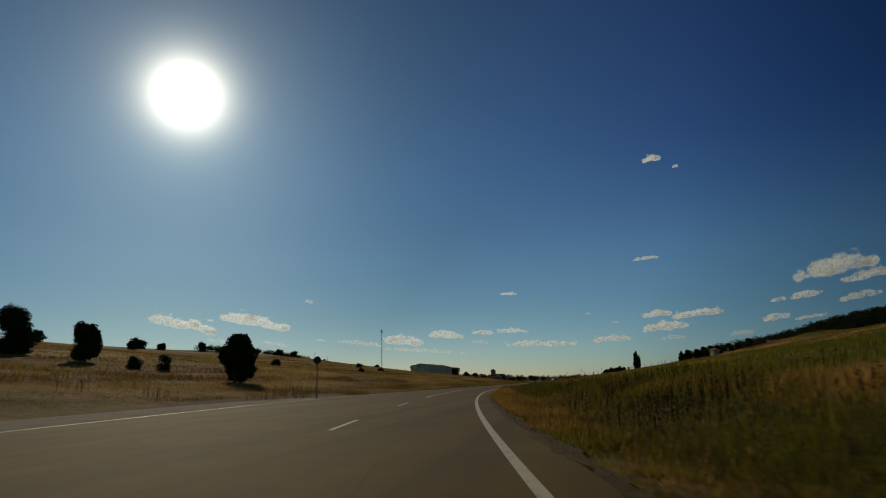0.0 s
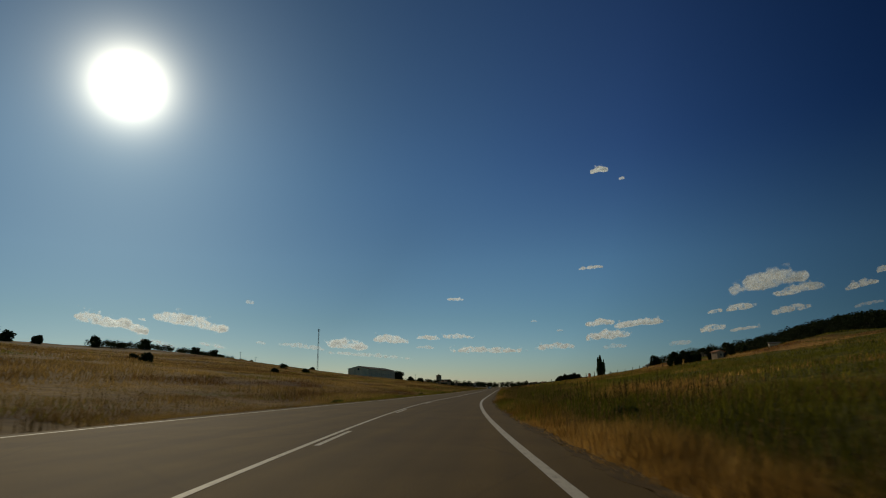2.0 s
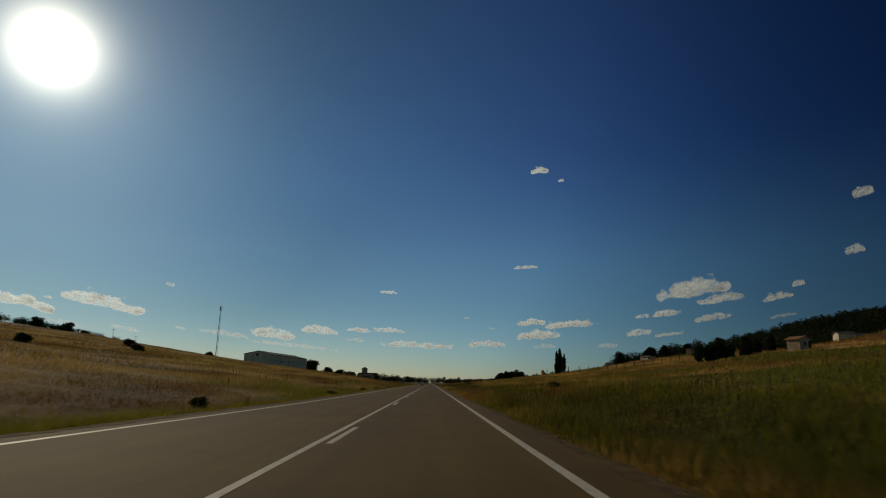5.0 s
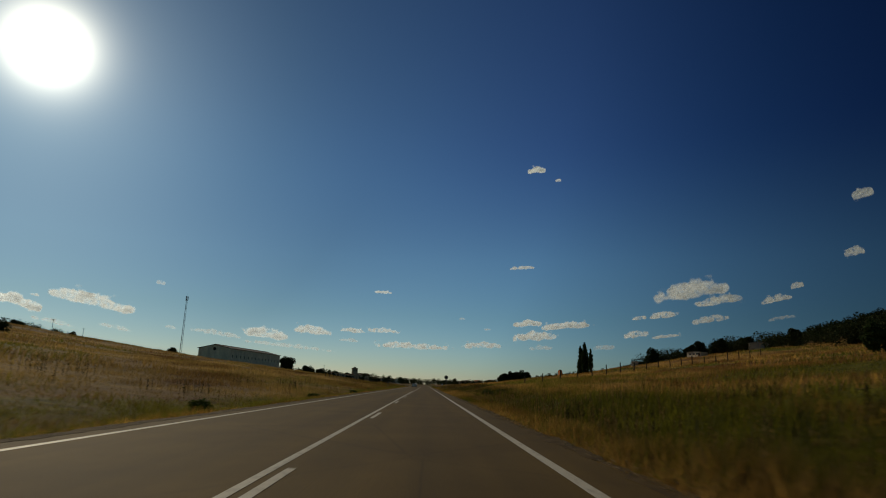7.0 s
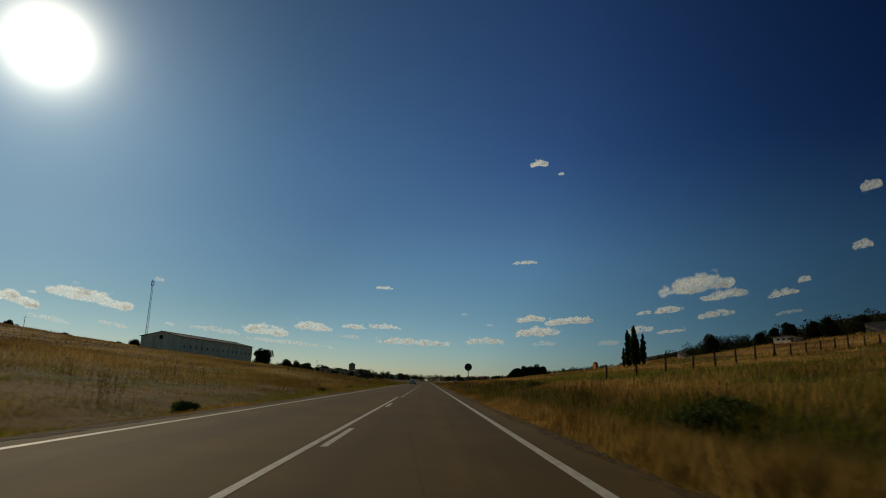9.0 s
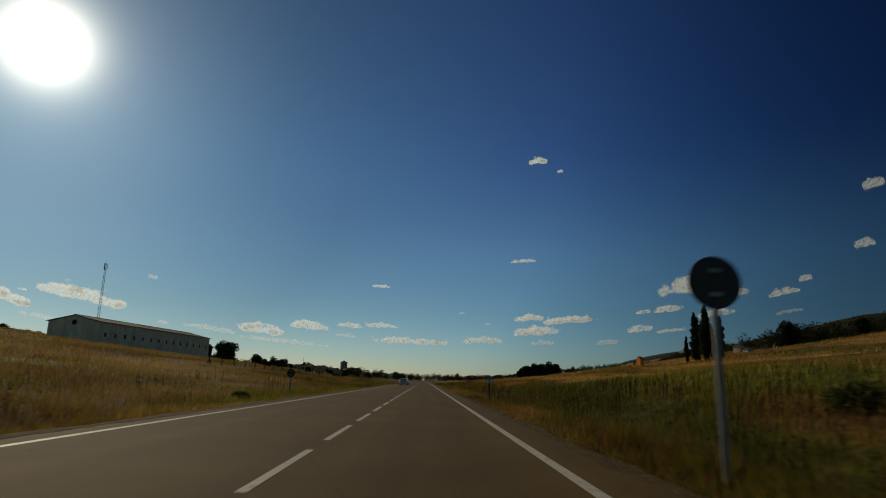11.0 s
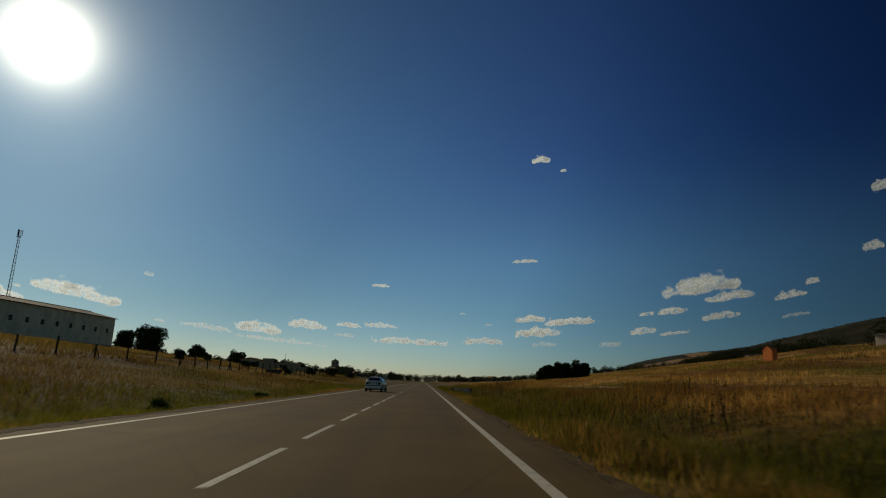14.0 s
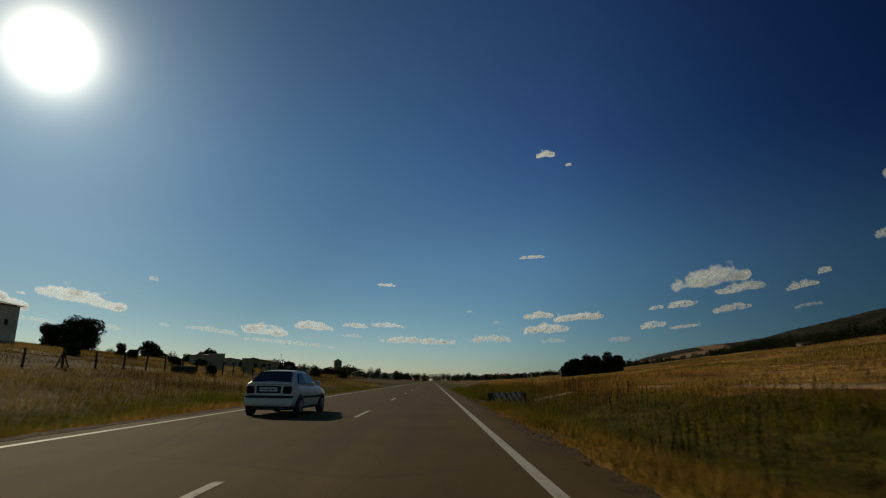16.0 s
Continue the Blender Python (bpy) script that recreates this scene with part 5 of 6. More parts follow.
def bare(x, y):
    """Where no grass grows: on the dirt track and before the culvert."""
    x, y = np.asarray(x, float), np.asarray(y, float)
    on = np.zeros(x.shape, bool)
    near = (x > 5) & (x < 22) & (y > 224) & (y < 266)
    off = np.hypot(x[near][:, None] - cx[None, ::2], y[near][:, None] - cy[None, ::2]).min(1)
    on[near] = off < 0.5
    return on | ((x > 3.0) & (x < 6.9) & (y > 251.5) & (y < 260))


# ---- car ----


def loft(stations, close=True):
    """A skin through cross-sections, given as rows (y, [(x, z), ...]) for one side and mirrored."""
    bm = bmesh.new()
    rings = []
    for y, half in stations:
        ring = [bm.verts.new((x, y, z)) for x, z in half]
        ring += [bm.verts.new((-x, y, z)) for x, z in reversed(half)]
        rings.append(ring)
    k = len(rings[0])
    for a, b in zip(rings, rings[1:]):
        for i in range(k):
            j = (i + 1) % k
            bm.faces.new((a[i], a[j], b[j], b[i]))
    bm.faces.new(rings[0][::-1])
    bm.faces.new(rings[-1])
    bmesh.ops.recalc_face_normals(bm, faces=bm.faces)
    return bm


def quad_pane(pts, off):
    """A thin pane on four corners, pushed out along its normal."""
    p = [Vector(q) for q in pts]
    n = (p[1] - p[0]).cross(p[3] - p[0]).normalized()
    bm = bmesh.new()
    a = [bm.verts.new(q + n * off) for q in p]
    b = [bm.verts.new(q - n * 0.01) for q in p]
    bm.faces.new(a)
    bm.faces.new(b[::-1])
    for i in range(4):
        j = (i + 1) % 4
        bm.faces.new((a[i], b[i], b[j], a[j]))
    return bm


def car(x, y, yaw):
    t = thing("car", pose(x, y, 0.0, 0, 0, yaw), "white five-door hatchback car on the opposite lane", "car")

    def sec(w, zb, zt, tuck=0.06):
        return [(w - tuck - 0.05, zb), (w - tuck, zb + 0.06), (w, zb + 0.25), (w, (zb + zt) / 2 + 0.1), (w - 0.03, zt - 0.05), (w - 0.10, zt)]

    st = [(0.00, sec(0.64, 0.42, 0.86)), (0.035, sec(0.73, 0.35, 0.93)), (0.13, sec(0.80, 0.30, 0.96)), (0.35, sec(0.84, 0.28, 0.97)), (0.9, sec(0.85, 0.26, 0.96)),
          (1.7, sec(0.855, 0.25, 0.93)), (2.5, sec(0.855, 0.25, 0.91)), (3.0, sec(0.85, 0.25, 0.90)), (3.5, sec(0.83, 0.26, 0.82)),
          (3.85, sec(0.79, 0.28, 0.74)), (4.05, sec(0.70, 0.32, 0.64)), (4.12, sec(0.58, 0.38, 0.56))]
    bm = loft(st)
    bmesh.ops.subdivide_edges(bm, edges=[e for e in bm.edges if e.calc_length() > 0.5], cuts=1, use_grid_fill=True)
    body = part("body", bm, CAR_PAINT, t, smooth=True)
    m = body.modifiers.new("soft", "BEVEL")
    m.width, m.segments, m.limit_method, m.angle_limit = 0.03, 2, "ANGLE", radians(35)
    # cabin
    lo, hi = 0.77, 0.57

    def arch_sec(wb, zb, wt_, zt):
        return [(wb, zb), (wb * 0.62 + wt_ * 0.38, zb * 0.6 + zt * 0.4), (wt_ + 0.035, zb * 0.13 + zt * 0.87), (wt_ - 0.02, zt * 0.985 + zb * 0.015), (wt_ - 0.16, zt + 0.012), (0.02, zt + 0.03)]

    cab = loft([(0.06, arch_sec(lo - 0.05, 0.92, lo - 0.07, 0.95)), (0.13, arch_sec(lo - 0.02, 0.92, lo - 0.06, 0.98)), (0.42, arch_sec(lo, 0.92, hi + 0.055, 1.13)),
                (0.66, arch_sec(lo + 0.01, 0.92, hi + 0.01, 1.275)), (0.84, arch_sec(lo + 0.015, 0.92, hi - 0.005, 1.335)), (1.08, arch_sec(lo + 0.02, 0.92, hi, 1.368)),
                (1.4, arch_sec(lo + 0.02, 0.91, hi + 0.005, 1.38)), (1.8, arch_sec(lo + 0.02, 0.90, hi, 1.365)), (2.15, arch_sec(lo + 0.01, 0.90, hi - 0.02, 1.315)),
                (2.55, arch_sec(lo - 0.02, 0.89, hi + 0.045, 1.11)), (2.98, arch_sec(lo - 0.06, 0.87, lo - 0.1, 0.9))])
    part("cabin", cab, CAR_PAINT, t, smooth=True)
    part("rear_window", quad_pane([(-0.64, 0.21, 1.03), (0.64, 0.21, 1.03), (0.525, 0.70, 1.30), (-0.525, 0.70, 1.30)], 0.035), GLASS_DARK, t, "dark rear window")
    part("tail_lip", boxed(-0.66, 0.66, -0.03, 0.15, 0.955, 0.99, 0.016), CAR_PAINT, t)
    part("windscreen", quad_pane([(0.63, 2.84, 0.945), (-0.63, 2.84, 0.945), (-0.50, 2.22, 1.295), (0.50, 2.22, 1.295)], 0.045), GLASS_DARK, t)
    for s in (-1, 1):
        def side(p):
            q = [(s * a, b, c) for a, b, c in p]
            return q if s > 0 else q[::-1]
        for nm, p in (("rear_side_window", [(0.765, 0.62, 0.975), (0.775, 1.26, 0.97), (0.612, 1.26, 1.30), (0.615, 0.88, 1.265)]),
                      ("door_window", [(0.775, 1.295, 0.97), (0.765, 2.55, 0.955), (0.612, 2.12, 1.25), (0.61, 1.295, 1.30)])):
            part(nm, quad_pane(side(p), 0.03), GLASS_DARK, t)
        part("tail_lamp", boxed(min(s * 0.45, s * 0.74), max(s * 0.45, s * 0.74), -0.02, 0.16, 0.66, 0.90, 0.05), LAMP_RED, t, "dark red tail lamp")
        part("headlamp", boxed(min(s * 0.42, s * 0.70), max(s * 0.42, s * 0.70), 3.92, 4.06, 0.58, 0.70, 0.02), RIM, t)
        mi = part("wing_mirror", boxed(min(s * 0.80, s * 0.98), max(s * 0.80, s * 0.98), 2.42, 2.54, 0.93, 1.07, 0.03), CAR_PAINT, t)
        part("mirror_glass", boxed(min(s * 0.82, s * 0.96), max(s * 0.82, s * 0.96), 2.41, 2.418, 0.95, 1.05), RIM, mi)
        part("side_strip", boxed(min(s * 0.85, s * 0.872), max(s * 0.85, s * 0.872), 1.0, 2.9, 0.52, 0.60, 0.006), PLASTIC, t)
        for yy in (1.42, 2.30):
            part("door_handle", boxed(min(s * 0.85, s * 0.875), max(s * 0.85, s * 0.875), yy - 0.08, yy + 0.08, 0.80, 0.83, 0.006), CAR_PAINT, t)
        part("sill", boxed(min(s * 0.76, s * 0.83), max(s * 0.76, s * 0.83), 1.0, 2.9, 0.22, 0.29, 0.01), PLASTIC, t)
        for yy in (0.66, 3.2):
            arch = tubed((s * 0.80, yy, 0.31), (s * 0.862, yy, 0.31), 0.345, n=26)
            part("wheel_arch", arch, PLASTIC, t, "dark wheel arch")
            bm = tubed((s * 0.69, yy, 0.295), (s * 0.872, yy, 0.295), 0.295, n=30)
            bmesh.ops.bevel(bm, geom=[e for e in bm.edges if abs(e.verts[0].co.x - e.verts[1].co.x) < 1e-4], offset=0.03, segments=2, affect="EDGES")
            w = thing("wheel", pose(0, 0, 0), "", "")
            w.parent = t
            part("tyre", bm, RUBBER, w)
            bm = tubed((s * 0.86, yy, 0.295), (s * 0.880, yy, 0.295), 0.19, 0.18, 24)
            for k in range(5):
                a = k * 1.2566
                tube(bm, (s * 0.884, yy, 0.295), (s * 0.884, yy + 0.17 * math.cos(a), 0.295 + 0.17 * math.sin(a)), 0.03, 0.022, 6)
            part("rim", bm, RIM, w)
    part("rear_bumper", boxed(-0.80, 0.80, -0.08, 0.34, 0.29, 0.56, 0.10), CAR_PAINT, t)
    part("bumper_strip", boxed(-0.79, 0.79, -0.09, 0.30, 0.55, 0.615, 0.03), PLASTIC, t)
    part("plate_recess", boxed(-0.40, 0.40, -0.015, 0.06, 0.685, 0.905, 0.015), PLASTIC, t)
    pl = part("number_plate", boxed(-0.29, 0.29, -0.022, -0.0155, 0.735, 0.86, 0.002), SIGN_WHITE, t)
    for k in range(3):
        part("bar", boxed(-0.21 + k * 0.15, -0.10 + k * 0.15, -0.0245, -0.0225, 0.78, 0.81), PLASTIC, pl)
    part("spoiler", boxed(-0.48, 0.48, 0.66, 0.84, 1.34, 1.36, 0.009), CAR_PAINT, t)
    part("underbody", boxed(-0.66, 0.66, 0.1, 3.9, 0.18, 0.30, 0.02), PLASTIC, t)
    part("exhaust", tubed((0.45, -0.04, 0.24), (0.45, 0.3, 0.24), 0.03, n=8), STEEL, t)
    t.scale = (0.905, 0.93, 0.945)
    return t


car(-4.36, 237.2, -5.0)

# ---- clouds ----
# bearing, height over the horizon, width and height, all in degrees
CLOUDS = [(24.8, 9.1, 6.5, 2.2), (27.0, 8.2, 4.0, 1.1), (20.1, 6.7, 1.2, 0.5), (22.4, 7.0, 2.5, 0.8), (19.8, 5.2, 2.0, 0.8),
          (9.5, 6.0, 2.5, 0.9), (10.3, 4.8, 3.9, 1.2), (13.3, 5.9, 5.1, 0.9), (31.8, 8.3, 2.2, 0.8), (33.5, 9.3, 0.9, 0.7),
          (10.5, 20.2, 1.6, 0.9), (37.9, 11.8, 1.3, 0.9), (39.0, 15.7, 1.4, 1.1), (-28.7, 6.0, 6.4, 1.7), (-33.8, 5.4, 3.1, 1.3)]
CLOUDS_SOFT = [(12.7, 19.2, 0.5, 0.4), (-32.8, 6.0, 0.6, 0.3), (-36.2, 5.9, 3.1, 1.3), (5.2, 3.8, 3.8, 0.8), (26.3, 6.6, 3.3, 0.7),
               (-1.4, 3.5, 7.6, 0.8), (-7.0, 4.7, 2.3, 0.6), (-4.1, 4.8, 3.0, 0.6), (-10.7, 4.6, 3.3, 1.1), (-14.8, 4.1, 4.0, 1.3),
               (22.3, 5.1, 2.6, 0.4), (-4.3, 8.4, 1.7, 0.4), (9.0, 11.2, 2.3, 0.5)]
CLOUDS_THIN = [(-18.9, 3.9, 4.7, 0.6), (-12.7, 3.1, 8.5, 0.5), (10.8, 3.8, 2.3, 0.6), (-26.9, 3.9, 2.7, 0.5), (16.8, 4.0, 2.0, 0.6),
               (-7.2, 3.8, 1.8, 0.4), (-22.7, 4.2, 0.8, 0.4), (5.7, 5.3, 0.6, 0.3), (3.3, 6.2, 0.6, 0.3), (-31.3, 4.0, 3.4, 0.5),
               (32.1, 6.7, 2.2, 0.4), (-23.9, 7.9, 0.7, 0.5)]


def fractal(g, nx, nz, step, cell, octaves=4):
    """Smooth noise over a grid of points, about 0.5 in the mean."""
    total_, weight = np.zeros((nz, nx)), 0.0
    for o in range(octaves):
        c = cell / 2 ** o / step
        r = g.random((int(nz / c) + 3, int(nx / c) + 3))
        px, pz = np.arange(nx) / c, np.arange(nz) / c
        ix, iz = px.astype(int), pz.astype(int)
        fx, fz = px - ix, pz - iz
        fx, fz = (fx * fx * (3 - 2 * fx))[None], (fz * fz * (3 - 2 * fz))[:, None]
        v = (r[iz][:, ix] * (1 - fx) + r[iz][:, ix + 1] * fx) * (1 - fz) + (r[iz + 1][:, ix] * (1 - fx) + r[iz + 1][:, ix + 1] * fx) * fz
        total_ += v * 0.6 ** o
        weight += 0.6 ** o
    return total_ / weight


def cloud(az, el, wd, ht, mat, label, seed):
    """One body of billows over a flattish base, swelling in front and behind and thinning out to its rim."""
    g = np.random.default_rng(seed)
    R = 3700.0
    az, el = az - 0.055 * max(az - 8.0, 0.0), el - 0.015 * max(az, 0.0) * (el < 12.0)
    a, e = radians(az), radians(el)
    c = Vector((math.sin(a) * math.cos(e), math.cos(a) * math.cos(e), math.sin(e))) * R
    w, h = radians(wd) * R * math.cos(e) * 0.5, radians(ht) * R * 0.5
    step = max(2.2, min(4.0, h / 9))
    nx, nz = int(2.5 * w / step) + 2, int(3.0 * h / step) + 2
    X, Z = np.meshgrid((np.arange(nx) - (nx - 1) / 2) * step, (np.arange(nz) - (nz - 1) / 2) * step)
    n = int(4 + 3.0 * wd / max(ht, 0.4))
    u = np.linspace(-0.84, 0.84, n) + g.uniform(-0.12, 0.12, n)
    F = np.zeros_like(X)
    for k in range(n):
        r = h * g.uniform(0.55, 1.0) * (1 - 0.45 * u[k] ** 2)
        zc = -0.5 * h + g.uniform(0.0, 0.55) * h * (1 - u[k] ** 2) + r * 0.35
        sx = max(g.uniform(1.2, 2.2), 1.3 * w / n / r)
        F += np.clip(1 - ((X - u[k] * w) / (r * sx)) ** 2 - ((Z - zc) / r) ** 2, 0, 1) ** 1.3
    swell = 0.34 * h * np.minimum(F, 1.3) ** 0.7
    rough = fractal(g, nx, nz, step, max(16.0, h * 0.6), 3)
    fine = fractal(g, nx, nz, step, max(9.0, h * 0.28), 2)
    F = 1.3 * np.minimum(F, 1.15) - 0.36 + 2.6 * (rough - 0.5) + 0.35 * (fine - 0.5)
    F = np.minimum(F, 2.2 * np.clip((Z / h + 0.98) * 1.4, -1, 1))
    F = np.where((np.abs(X) > 1.08 * w) | (np.abs(Z) > 1.05 * h), -1, F)
    on = F > 0
    swell = swell * (0.75 + 0.7 * (rough - 0.25) + 0.25 * (fine - 0.5))
    cells = on[:-1, :-1] | on[1:, :-1] | on[:-1, 1:] | on[1:, 1:]
    i = np.arange(nx * nz).reshape(nz, nx)
    q = np.stack([i[:-1, :-1], i[:-1, 1:], i[1:, 1:], i[1:, :-1]], -1)[cells]
    front = np.stack([X, -np.maximum(swell, 0.2), Z], -1).reshape(-1, 3)
    rear = np.stack([X, np.maximum(swell, 0.2), Z], -1).reshape(-1, 3)
    faces = np.concatenate([q, q[:, ::-1] + nx * nz])
    used, faces = np.unique(faces, return_inverse=True)
    faces = faces.reshape(-1, 4)
    me = mesh_of("cloud", np.concatenate([front, rear])[used], faces, mat, True)
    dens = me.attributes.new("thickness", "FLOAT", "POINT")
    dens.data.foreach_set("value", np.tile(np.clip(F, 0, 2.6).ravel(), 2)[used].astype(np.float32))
    ob = new("cloud", me)
    ob.matrix_world = Matrix.Translation((0, 80, 0)) @ Matrix.Scale(1.22, 4) @ Matrix.Translation(c - Vector((0, 80, 0))) @ pose(0, 0, 0, 0, 0, -az) @ pose(0, 0, 0, 0, -0.34 * az, 0)
    return tagged(ob, label, "cloud", "clouds in the sky")


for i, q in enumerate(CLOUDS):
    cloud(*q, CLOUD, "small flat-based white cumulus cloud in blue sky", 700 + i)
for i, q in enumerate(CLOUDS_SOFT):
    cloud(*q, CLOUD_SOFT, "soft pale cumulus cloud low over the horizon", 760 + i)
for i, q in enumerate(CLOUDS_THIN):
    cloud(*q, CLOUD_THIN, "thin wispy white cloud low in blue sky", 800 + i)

# ---- verge plants ----
for i, (x, y, h, w) in enumerate([(7.0, 84.2, 0.95, 2.2), (8.8, 86.0, 0.8, 1.8), (5.2, 62, 0.4, 0.9), (9.0, 104, 0.5, 1.2), (6.4, 118, 0.55, 1.3), (11, 132, 0.8, 2.0), (8.2, -92, 0.5, 1.2), (12.5, 20, 0.8, 1.8)]):
    tree("shrub", x, y, h, w, LEAF_SHRUB, "low green shrub in the dry verge grass", "shrub", 330 + i, 1500, 0.06, 0.0, group="verge shrubs")
lv = random.Random(31)
for i in range(12):
    y = -60 + i * 26 + lv.uniform(-8, 8)
    x = float(line_right(y) - road_width(y)) - lv.uniform(2.6, 5.0)
    tree("shrub", x, y, lv.uniform(0.35, 0.6), lv.uniform(0.8, 1.5), LEAF_SHRUB, "low olive tussock in the verge", "shrub", 350 + i, 900, 0.06, 0.0, group="verge tussocks")


def patch(x, y, s):
    return np.sin(x / s + 2.0 * np.sin(y / s * 0.37)) * np.sin(y / s * 0.6 + 1.7 * np.sin(x / s * 0.53 + 1))


def blades(n, side, d0, d1, y0, y1, h, w, seed, crowd=9):
    """Blades of grass on one side of the road, between two distances from its edge line."""
    g = np.random.default_rng(seed)
    y = g.uniform(y0, y1, n)
    d = g.uniform(d0, d1, n)
    # tufts
    k = max(1, n // crowd)
    ty, td = g.uniform(y0, y1, k), g.uniform(d0, d1, k)
    pick = g.integers(0, k, n)
    loose = g.random(n) < (0.35 if crowd < 20 else 0.0)
    spread = 0.05 + 0.02 * d1 if crowd < 20 else 0.16
    y = np.where(loose, y, ty[pick] + g.normal(size=n) * spread)
    d = np.where(loose, d, np.minimum(d0 + np.abs(td[pick] + g.normal(size=n) * spread - d0), d1 + 1))
    x, yy = along(y, d) if side > 0 else along(y, -road_width(y) - d)
    z = land(x, yy)
    keep = ((side > 0) | (yy > -96) | (d > 7.2)) & ~bare(x, yy)
    tall = 0.7 + 0.5 * patch(x, yy, 2.3) + 0.35 * patch(x + 9, yy, 9.0)
    hh = h * np.clip(tall, 0.25, 1.6) * g.uniform(0.55, 1.25, n)
    near = np.clip((d - 0.6) / 1.3, 0.25, 1)
    hh *= near
    a = g.uniform(0, 6.283, n)
    lean = g.normal(size=(n, 2)) * 0.32 * hh[:, None] + np.array([0.12, 0.0]) * hh[:, None]
    bx, by = np.cos(a) * w * 0.5, np.sin(a) * w * 0.5
    s = g.uniform(0.6, 1.4, n)
    v = np.empty((n, 3, 3), np.float32)
    v[:, 0] = np.stack([x - bx * s, yy - by * s, z - 0.04], -1)
    v[:, 1] = np.stack([x + bx * s, yy + by * s, z - 0.04], -1)
    v[:, 2] = np.stack([x + lean[:, 0], yy + lean[:, 1], z + hh], -1)
    return v[keep].reshape(-1, 3)


def grass(name, parts_, label):
    v = np.concatenate([blades(*p) for p in parts_])
    return tagged(new(name, leaf_mesh(name, v, GRASS)), label, "grass", kind="stuff")


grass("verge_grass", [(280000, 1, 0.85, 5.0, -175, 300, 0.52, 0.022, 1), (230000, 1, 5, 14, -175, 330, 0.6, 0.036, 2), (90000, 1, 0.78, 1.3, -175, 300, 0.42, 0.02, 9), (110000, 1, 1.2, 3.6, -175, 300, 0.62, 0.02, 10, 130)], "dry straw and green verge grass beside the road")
grass("field_grass", [(190000, 1, 14, 45, -175, 420, 0.5, 0.06, 3), (110000, 1, 45, 125, -150, 520, 0.5, 0.16, 4)], "dry yellow field grass on the rising field")
grass("verge_grass", [(200000, -1, 0.7, 6.0, -160, 330, 0.32, 0.026, 5), (180000, -1, 6, 20, -160, 380, 0.38, 0.04, 6)], "dry straw and green verge grass beside the road")
grass("field_grass", [(150000, -1, 20, 60, -150, 480, 0.5, 0.09, 7), (110000, -1, 60, 170, -120, 620, 0.5, 0.22, 8)], "dry yellow field grass on the long slope")


def clods(n, seed):
    """Lumps of soil and small stones along the ragged edge of the asphalt."""
    g = np.random.default_rng(seed)
    y = g.uniform(-175, 300, n)
    right = g.random(n) < 0.65
    d = 0.95 + np.abs(g.normal(size=n)) * 0.2 - 0.1
    xr, yr = along(y, d)
    xl, yl = along(y, -road_width(y) - d + 0.2)
    x, yy = np.where(right, xr, xl), np.where(right, yr, yl)
    s = g.uniform(0.007, 0.024, n) * np.where(g.random(n) < 0.05, 1.7, 1.0)
    o = np.array([(1, 0, 0), (0, 1, 0), (-1, 0, 0), (0, -1, 0), (0, 0, 0.9), (0, 0, -0.9)], float)
    v = o[None] * (s[:, None] * g.uniform(0.6, 1.3, (n, 6)))[:, :, None] + g.normal(size=(n, 6, 3)) * 0.2 * s[:, None, None]
    v = v + np.stack([x, yy, np.full(n, 0.004) + s * 0.3], -1)[:, None]
    f = np.array([(0, 1, 4), (1, 2, 4), (2, 3, 4), (3, 0, 4), (1, 0, 5), (2, 1, 5), (3, 2, 5), (0, 3, 5)])
    return mesh_of("soil_clods", v.reshape(-1, 3), (f[None] + np.arange(n)[:, None, None] * 6).reshape(-1, 3), DIRT)


tagged(new("soil_clods", clods(8000, 77)), "brown soil clods and stones along the asphalt edge", "soil", kind="stuff")


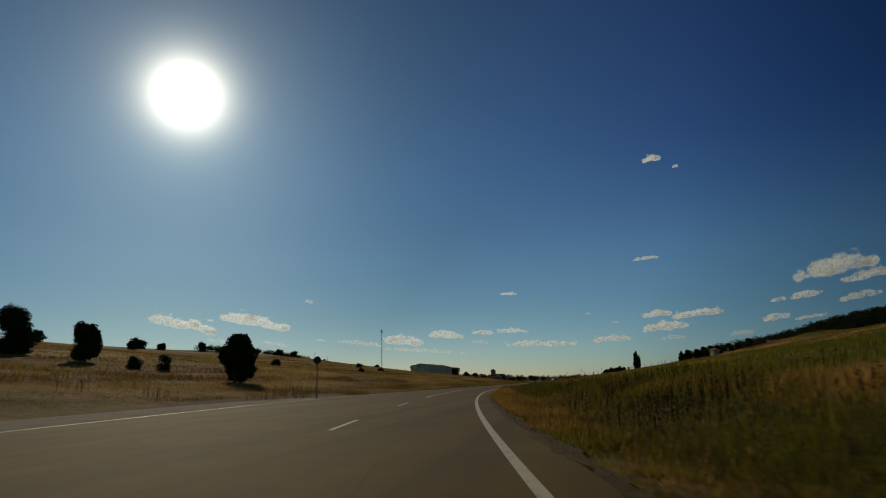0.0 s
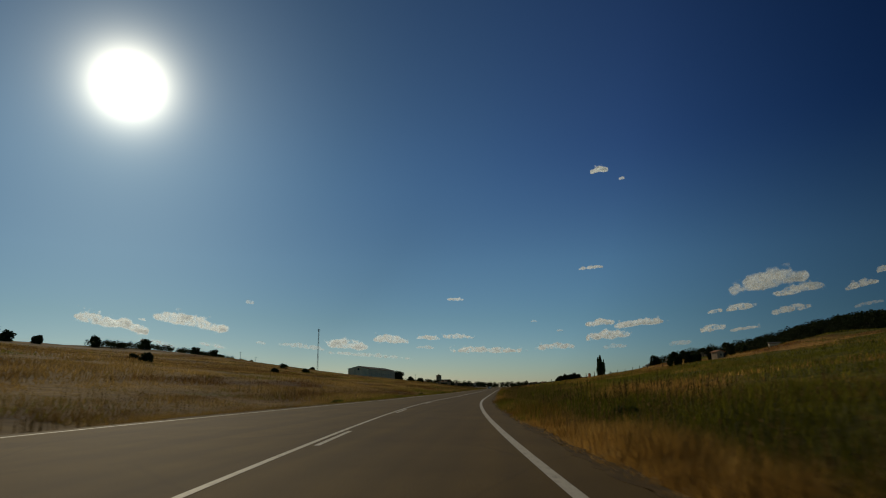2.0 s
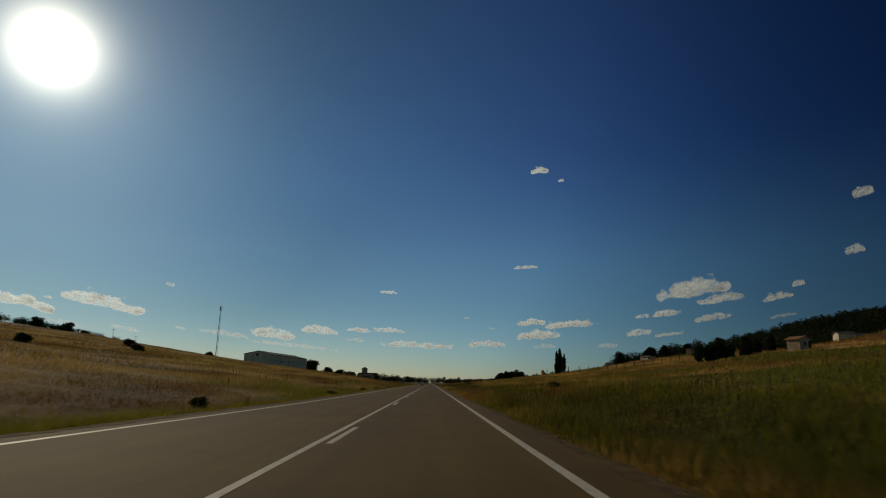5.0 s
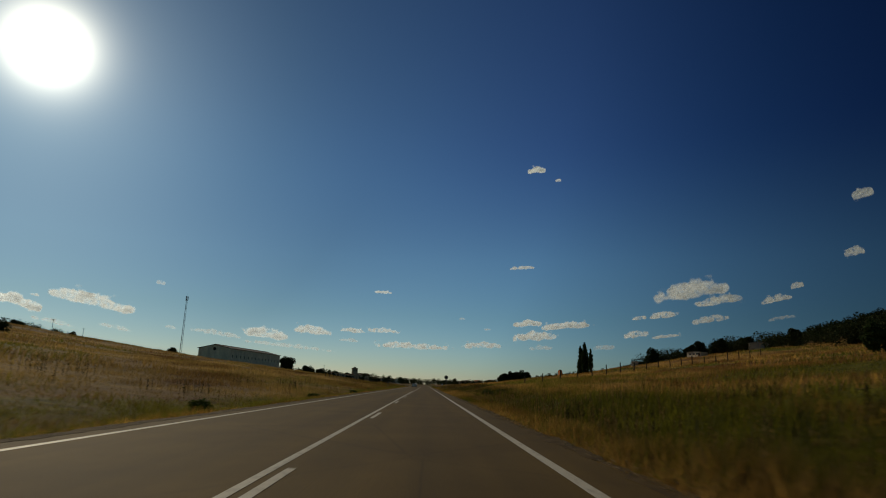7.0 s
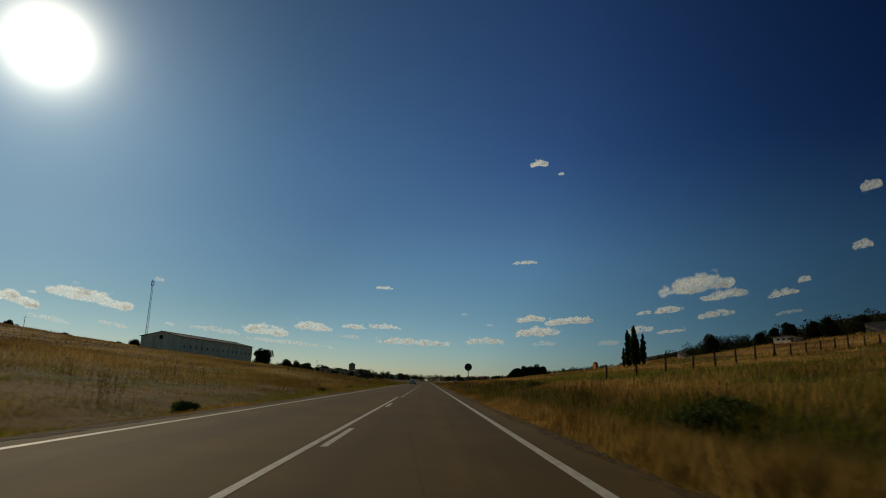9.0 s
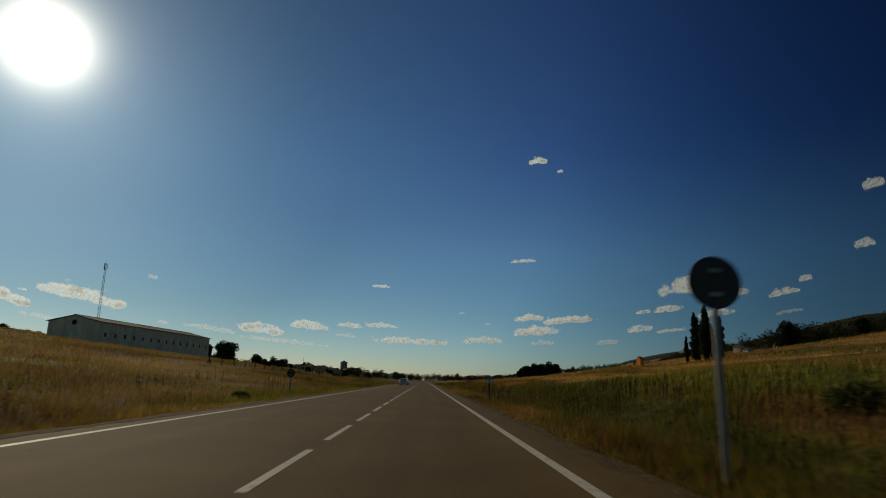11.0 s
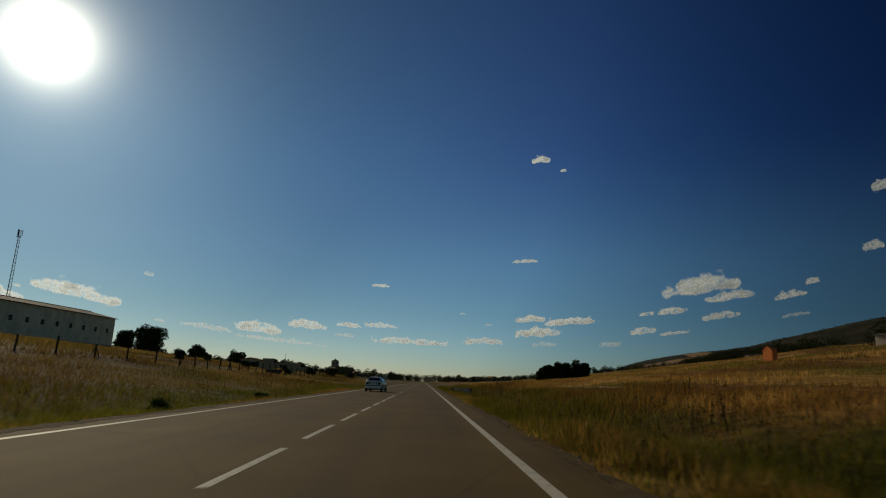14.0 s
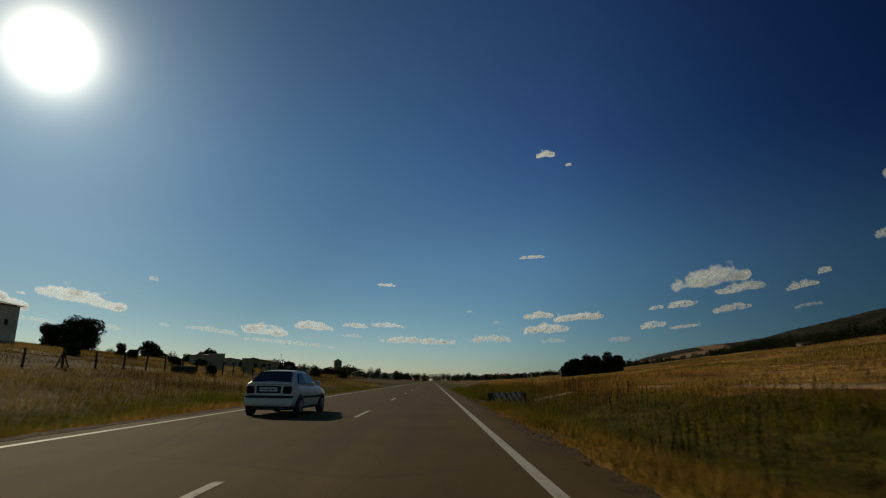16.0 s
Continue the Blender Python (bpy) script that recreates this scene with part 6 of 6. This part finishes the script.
def stalks(n, side, d0, d1, y0, y1, seed, h0=0.4, h1=1.0, crowd=14, stubs=8):
    """Tall dry weed stalks with leaf stubs and seed heads."""
    g = np.random.default_rng(seed)
    k = n // crowd
    ty, td = g.uniform(y0, y1, k), g.uniform(d0, d1, k)
    pick = g.integers(0, k, n)
    y = ty[pick] + g.normal(size=n) * 0.9
    d = np.minimum(d0 + np.abs(td[pick] + g.normal(size=n) * 0.8 - d0), d1 + 2)
    x, yy = along(y, d) if side > 0 else along(y, -road_width(y) - d)
    z = land(x, yy)
    h = g.uniform(h0, h1, n) * np.where(g.random(n) < 0.12, 1.5, 1.0)
    lean = g.normal(size=(n, 2)) * 0.08 * h[:, None]
    out = []
    w = 0.015
    base = np.stack([x, yy, z - 0.05], -1)
    tip = base + np.stack([lean[:, 0], lean[:, 1], h], -1)
    for a in (0.3, 1.87):
        o = np.array([math.cos(a) * w, math.sin(a) * w, 0])
        out.append(np.stack([base - o, base + o, tip], 1))
    for q in range(stubs):
        f = g.uniform(0.25, 1.0, n)[:, None]
        p = base * (1 - f) + tip * f
        r = g.normal(size=(n, 3)) * 0.022
        r2 = g.normal(size=(n, 3)) * 0.018
        out.append(np.stack([p, p + r + (0, 0, 0.03), p + r2 + (0, 0, 0.09)], 1))
    v = np.concatenate(out).reshape(-1, 3)
    return v


tagged(new("weed_stalks", leaf_mesh("weed_stalks", np.concatenate([stalks(6500, 1, 1.8, 11, -170, 300, 11), stalks(1600, -1, 2, 12, -150, 330, 12)]), WEED)), "tall dry brown weed stalks in the verge", "weeds", kind="stuff")
tagged(new("tall_weeds", leaf_mesh("tall_weeds", np.concatenate([stalks(900, 1, 3.2, 13, -170, 300, 21, 0.5, 1.05, 12, 26), stalks(700, 1, 4.0, 15, -172, -110, 23, 0.4, 0.9, 26, 24), stalks(200, 1, 5.0, 12, 144, 166, 24, 0.5, 0.9, 10, 24), stalks(160, 1, 2.6, 11, 168, 275, 25, 0.4, 0.85, 8, 24), stalks(500, -1, 5, 16, -150, 330, 22, 0.6, 1.0, 9, 22)]), WEED_TALL)), "tall dark withered weeds standing in clumps", "weeds", kind="stuff")
